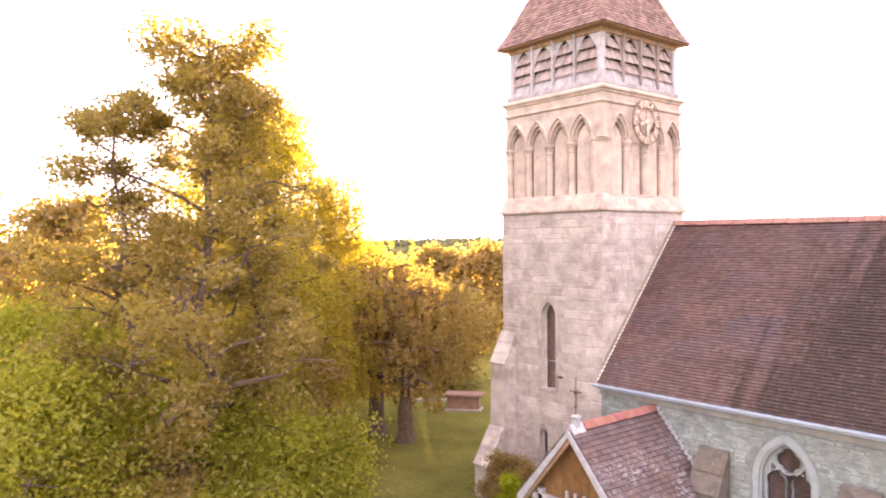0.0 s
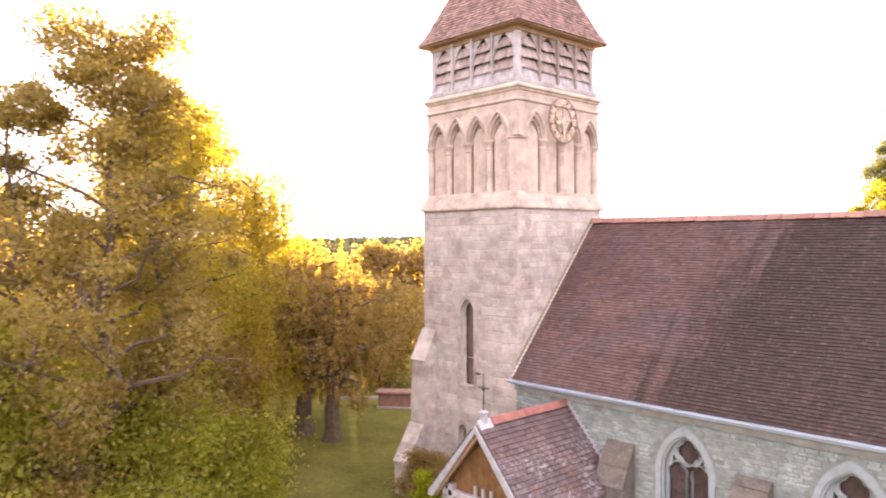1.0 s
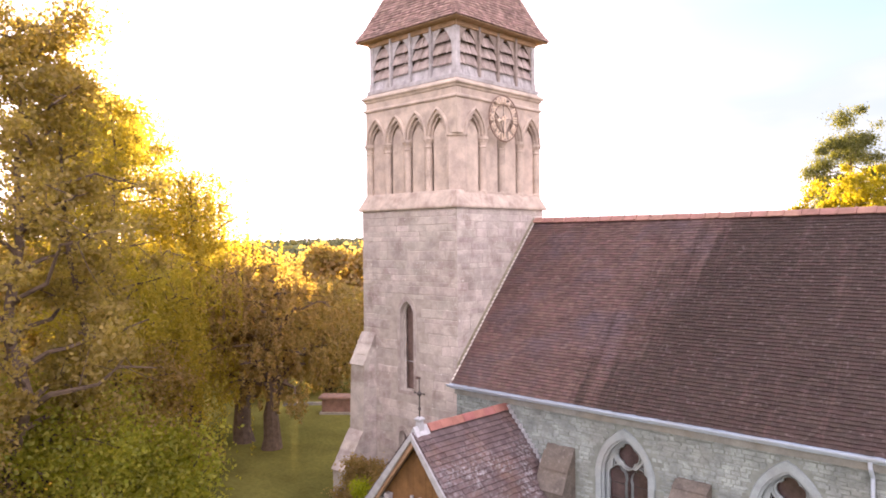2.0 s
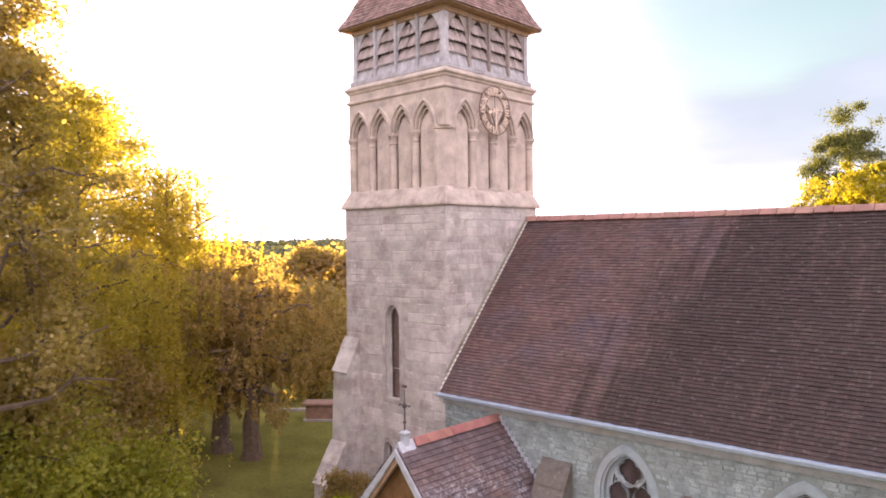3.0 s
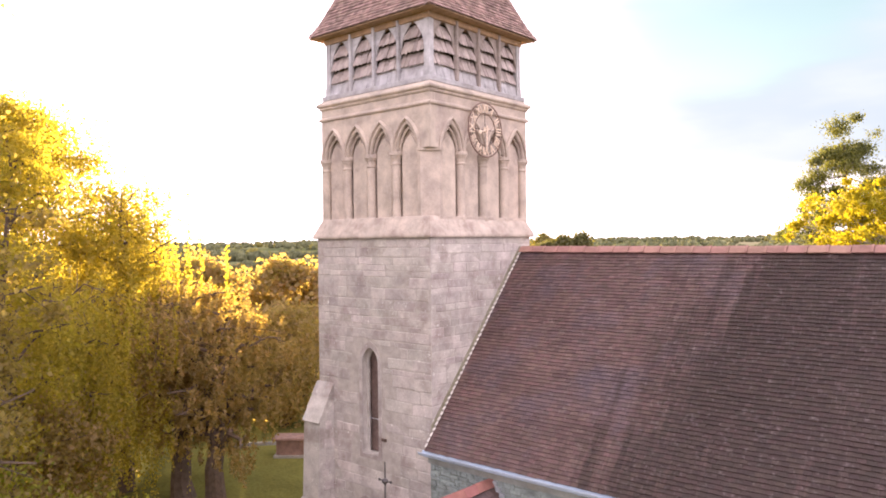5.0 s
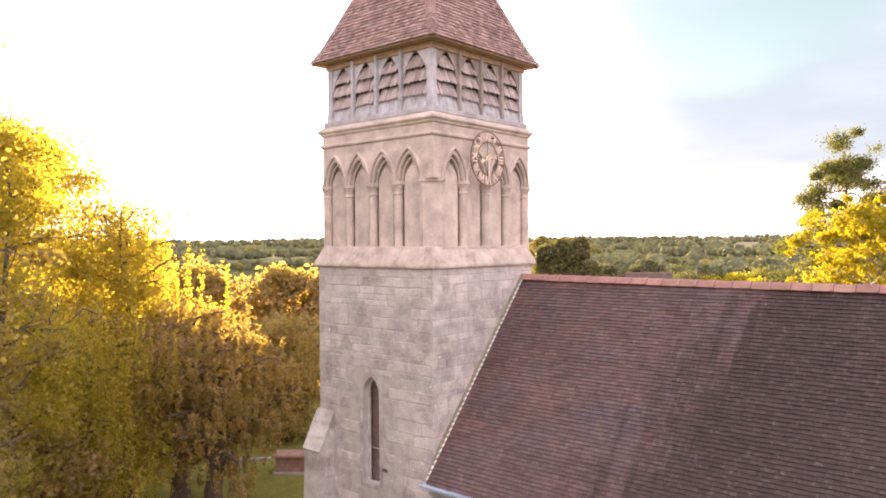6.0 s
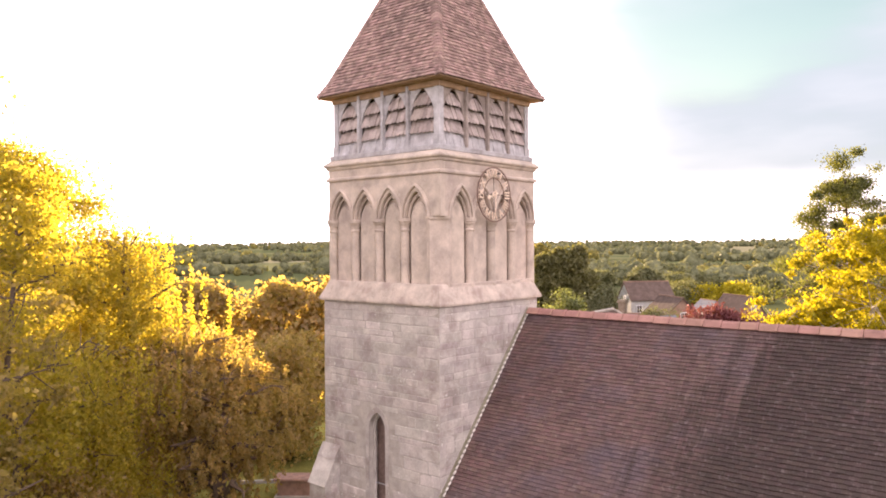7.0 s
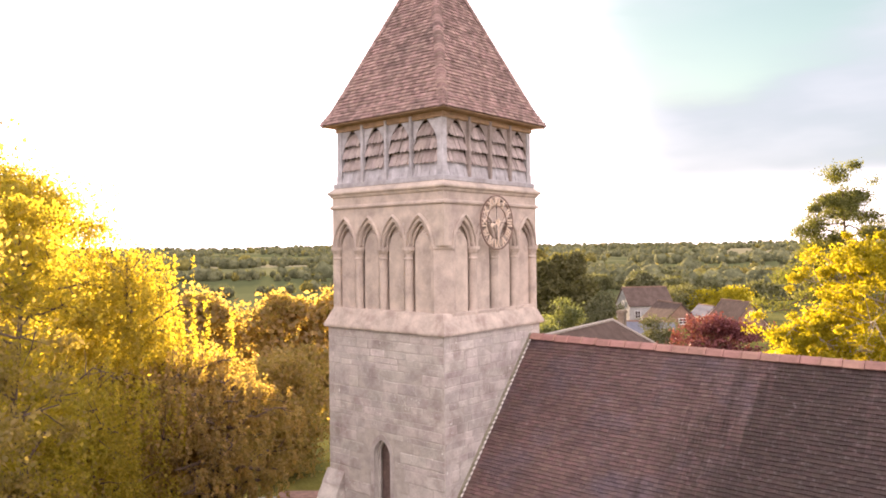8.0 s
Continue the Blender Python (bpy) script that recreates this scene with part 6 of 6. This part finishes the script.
# ---- churchyard things ----
TOMB = material("red_sandstone", (0.30, 0.19, 0.16), 0.9, vary=0.16, scale=3, fine=30, bump=0.4)


def chest_tomb(x, y, turn):
    t = thing("chest_tomb", 0, 0, 0, "grey stone chest tomb with a flat slab on the grass", "tomb")
    bm = bmesh.new()
    box(bm, -1.0, 1.0, -0.45, 0.45, -0.1, 0.12, 0.02)
    part("plinth", bm, GRAVE, t)
    bm = bmesh.new()
    box(bm, -0.88, 0.88, -0.36, 0.36, 0.1, 0.80, 0.015)
    part("chest", bm, TOMB, t)
    bm = bmesh.new()
    box(bm, -1.05, 1.05, -0.5, 0.5, 0.80, 0.94, 0.03)
    part("slab", bm, TOMB, t)
    t.matrix_basis = pose(x, y, ground_z(x, y), 0, 0, turn)


def headstone_at(x, y, w, h, turn, tilt):
    t = thing("headstone", 0, 0, 0, "weathered grey headstone leaning in the grass", "headstone", "churchyard headstones")
    bm = bmesh.new()
    prism(bm, arch(0, w / 2, -0.3, h * 0.72, h, 6), "y", -0.06, 0.06)
    bmesh.ops.bevel(bm, geom=list(bm.edges), offset=0.012, segments=1, affect="EDGES")
    part("stone", bm, GRAVE, t)
    t.matrix_basis = pose(x, y, ground_z(x, y), tilt, 0, turn)


chest_tomb(-29.9, 26.9, 40)
for x, y, w, h, turn, tilt in ((-29.1, 5.9, 0.65, 1.1, 60, 4), (-24.3, 10.9, 0.6, 0.95, 50, -5)):
    headstone_at(x, y, w, h, turn, tilt)

low = thing("stone_kerb", -32.6, 27.1, 0, "low grey stone kerb at the edge of the lawn", "kerb")
for i in range(4):
    bm = bmesh.new()
    box(bm, -0.42, 0.42, -0.09, 0.09, -0.2, 0.16, 0.015)
    part("kerb_stone", bm, GRAVE, low, at=pose(-33.4 + 0.58 * i, 26.2 + 0.64 * i, 0, 0, 0, 48))

# ---- stones and tiles ----
def clear_of(openings):
    def free(a, b, z0, z1):
        for c, h, f, s, t in openings:
            if b > c - h and a < c + h and z1 > f and z0 < t:
                if z0 < s:
                    return False
                k = min(1.0, (z0 - s) / (t - s))
                if b > c - h * (1 - k * k) and a < c + h * (1 - k * k):
                    return False
        return True
    return free


m = facing((0, TY - LOW, 0), *SOUTH)
coursed(shaft_front, TOWER_STONE, m, SX0 + 0.004, TX + LOW - 0.004, 0.0, STRING - 0.05, (0.13, 0.36), (0.25, 1.1), (0.002, 0.014), clear_of([(c, h + 0.13, f - 0.13, s, a + 0.2) for c, h, f, s, a in LANCETS]), lambda x, z: z > 4.6, seed=4, rough=0.03, gap=0.005)
m = facing((TX + LOW, 0, 0), *EAST)
coursed(shaft_body, TOWER_STONE, m, TY - LOW + 0.004, TY + LOW - 0.004, 4.6, STRING - 0.05, (0.13, 0.36), (0.25, 1.1), (0.002, 0.012), lambda *a: True, lambda y, z: z > EAVE_Z + (y - GUT) * PITCH - 0.3, seed=6, rough=0.03, gap=0.005)
m = facing((0, WALL, 0), *SOUTH)
blocked = [(c, h + 0.22, f - 0.3, s, a + 0.3) for c, h, f, s, a in WINDOWS] + [(-10.82, 0.45, -1, 3.2, 3.3), (-6.92, 0.42, -1, 3.0, 3.1)]
porch_free = clear_of(blocked)
coursed(south_wall, NAVE_STONE, m, NX0, NX1, 0.0, EAVE_Z - 0.31, (0.05, 0.115), (0.10, 0.40), (0.006, 0.03), lambda a, b, z0, z1: porch_free(a, b, z0, z1) and not (abs((a + b) / 2 - PX) < P_HALF and z1 < P_RIDGE - abs((a + b) / 2 - PX) * P_PITCH - 0.2), lambda x, z: z > 2.9, seed=9, rough=0.13)

# the exposed side of the tower's buttress
B_X = TX - LOW + 0.66


def reach_at(z):
    for (r0, z0), (r1, z1) in zip(B_PROF, B_PROF[1:]):
        if z0 <= z <= z1:
            return r0 + (r1 - r0) * (z - z0) / (z1 - z0)
    return 0.0


m = facing((B_X, 0, 0), *EAST)
coursed(tower_buttress, TOWER_STONE, m, TY - LOW - 1.44, TY - LOW - 0.01, 0.0, 5.7, (0.16, 0.34), (0.2, 0.6), (0.002, 0.012), lambda a, b, z0, z1: a > TY - LOW - reach_at(z1) - 0.01, lambda y, z: True, seed=12, rough=0.03, gap=0.006)

# nave roof
slope = math.hypot(RIDGE_Y - GUT, RIDGE_Z - EAVE_Z)
v = ((0), (RIDGE_Y - GUT) / slope, (RIDGE_Z - EAVE_Z) / slope)
rows = int((slope - 0.08) / 0.106)
tiled(roof_nave, NAVE_TILE, (NX0 + 0.06, GUT - 0.03, EAVE_Z - 0.02), (1, 0, 0), v, rows, 0.106, 0.168, lambda r: (0.0, NX1 + 0.2 - NX0), lambda x, s: 6.5 < x < 11.0 and s < 1.15, seed=2, thick=0.013, lift=0.028, wave=lambda x, s: 0.022 * noise.noise((x * 0.7, s * 0.7, 2.0)))
tiled(roof_nave, NAVE_TILE, (NX1 + 0.2, 2 * RIDGE_Y - GUT + 0.03, EAVE_Z - 0.02), (-1, 0, 0), (0, -v[1], v[2]), rows, 0.106, 0.168, lambda r: (0.0, NX1 + 0.2 - NX0), lambda x, s: False, seed=3, thick=0.013, lift=0.028)

# porch roof
ps = math.hypot(P_HALF, P_RIDGE - P_EAVE)
for sg, ob in zip((-1, 1), slopes):
    pv = (-sg * P_HALF / ps, 0, (P_RIDGE - P_EAVE) / ps)
    start = (PX + sg * (P_HALF + 0.03), PY1 if sg < 0 else PY0 + 0.02, P_EAVE - 0.03)
    tiled(ob, PORCH_TILE, start, (0, -1 if sg < 0 else 1, 0), pv, int((ps - 0.05) / 0.15), 0.15, 0.19, lambda r: (0.0, PY1 - PY0 - 0.02), (lambda x, s: s > 0.9 and x < 3.2) if sg > 0 else (lambda x, s: False), seed=14 + sg, wave=lambda x, s: 0.014 * noise.noise((x * 1.1, s * 1.1, 5.0)))

# tower roof: a swept foot of six courses, then the steep courses to the top
for (ux, uy) in ((1, 0), (0, 1), (-1, 0), (0, -1)):
    outx, outy = uy, -ux
    for (h0, z0), (h1, z1), tag in ((FLARE[0], FLARE[1], 0), (FLARE[1], (0.0, APEX), 1)):
        ln = math.hypot(h0 - h1, z1 - z0)
        vv = Vector((-outx * (h0 - h1), -outy * (h0 - h1), z1 - z0)) / ln
        org = (TX + outx * h0, UY + outy * h0, z0)
        nrow = int(ln / 0.12) if tag else int(ln / 0.12 + 0.5)
        seen = (outx, outy) in ((0, -1), (1, 0))
        tiled(roof_pyramid, TOWER_TILE, org, (ux, uy, 0), vv, nrow, 0.12, 0.166, lambda r, h0=h0, h1=h1, ln=ln: (-(h0 + (h1 - h0) * r * 0.12 / ln), h0 + (h1 - h0) * r * 0.12 / ln), (lambda x, s: seen and (s < 0.75)) if tag else (lambda x, s: False), seed=int(20 + ux * 3 + uy + tag * 7), most=150, lift=0.034)
# bonnet tiles on the hips
bm = bmesh.new()
prism(bm, [(-0.15, -0.10), (-0.09, -0.03), (-0.04, 0.004), (0, 0.012), (0.04, 0.004), (0.09, -0.03), (0.15, -0.10), (0, -0.05)], "y", 0.0, 0.17)
bonnet = None
for sx, sy in ((1, -1), (1, 1), (-1, -1), (-1, 1)):
    for (h0, z0), (h1, z1) in ((FLARE[0], FLARE[1]), (FLARE[1], (0.06, APEX))):
        a, b = Vector((TX + sx * h0, UY + sy * h0, z0 + 0.03)), Vector((TX + sx * h1, UY + sy * h1, z1 + 0.03))
        d = (b - a)
        n = max(1, int(d.length / 0.108 / (math.sqrt(2 * (h0 - h1) ** 2 + (z1 - z0) ** 2) / math.hypot(h0 - h1, z1 - z0))))
        up = d.normalized()
        side = up.cross(Vector((sx, sy, 0))).normalized()
        nrm = side.cross(up).normalized()
        if nrm.dot(Vector((sx, sy, 0.2))) < 0:
            nrm, side = -nrm, -side
        for i in range(n):
            p = a + d * (i / n)
            mm = Matrix((side, (up * 0.99 - nrm * 0.13).normalized(), (nrm + up * 0.13).normalized())).transposed().to_4x4()
            mm.translation = p + nrm * 0.018
            if bonnet is None:
                bonnet = part("bonnet_tile", bm, TOWER_TILE, roof_pyramid, at=mm)
            else:
                part("bonnet_tile", bonnet.data, None, roof_pyramid, at=mm)
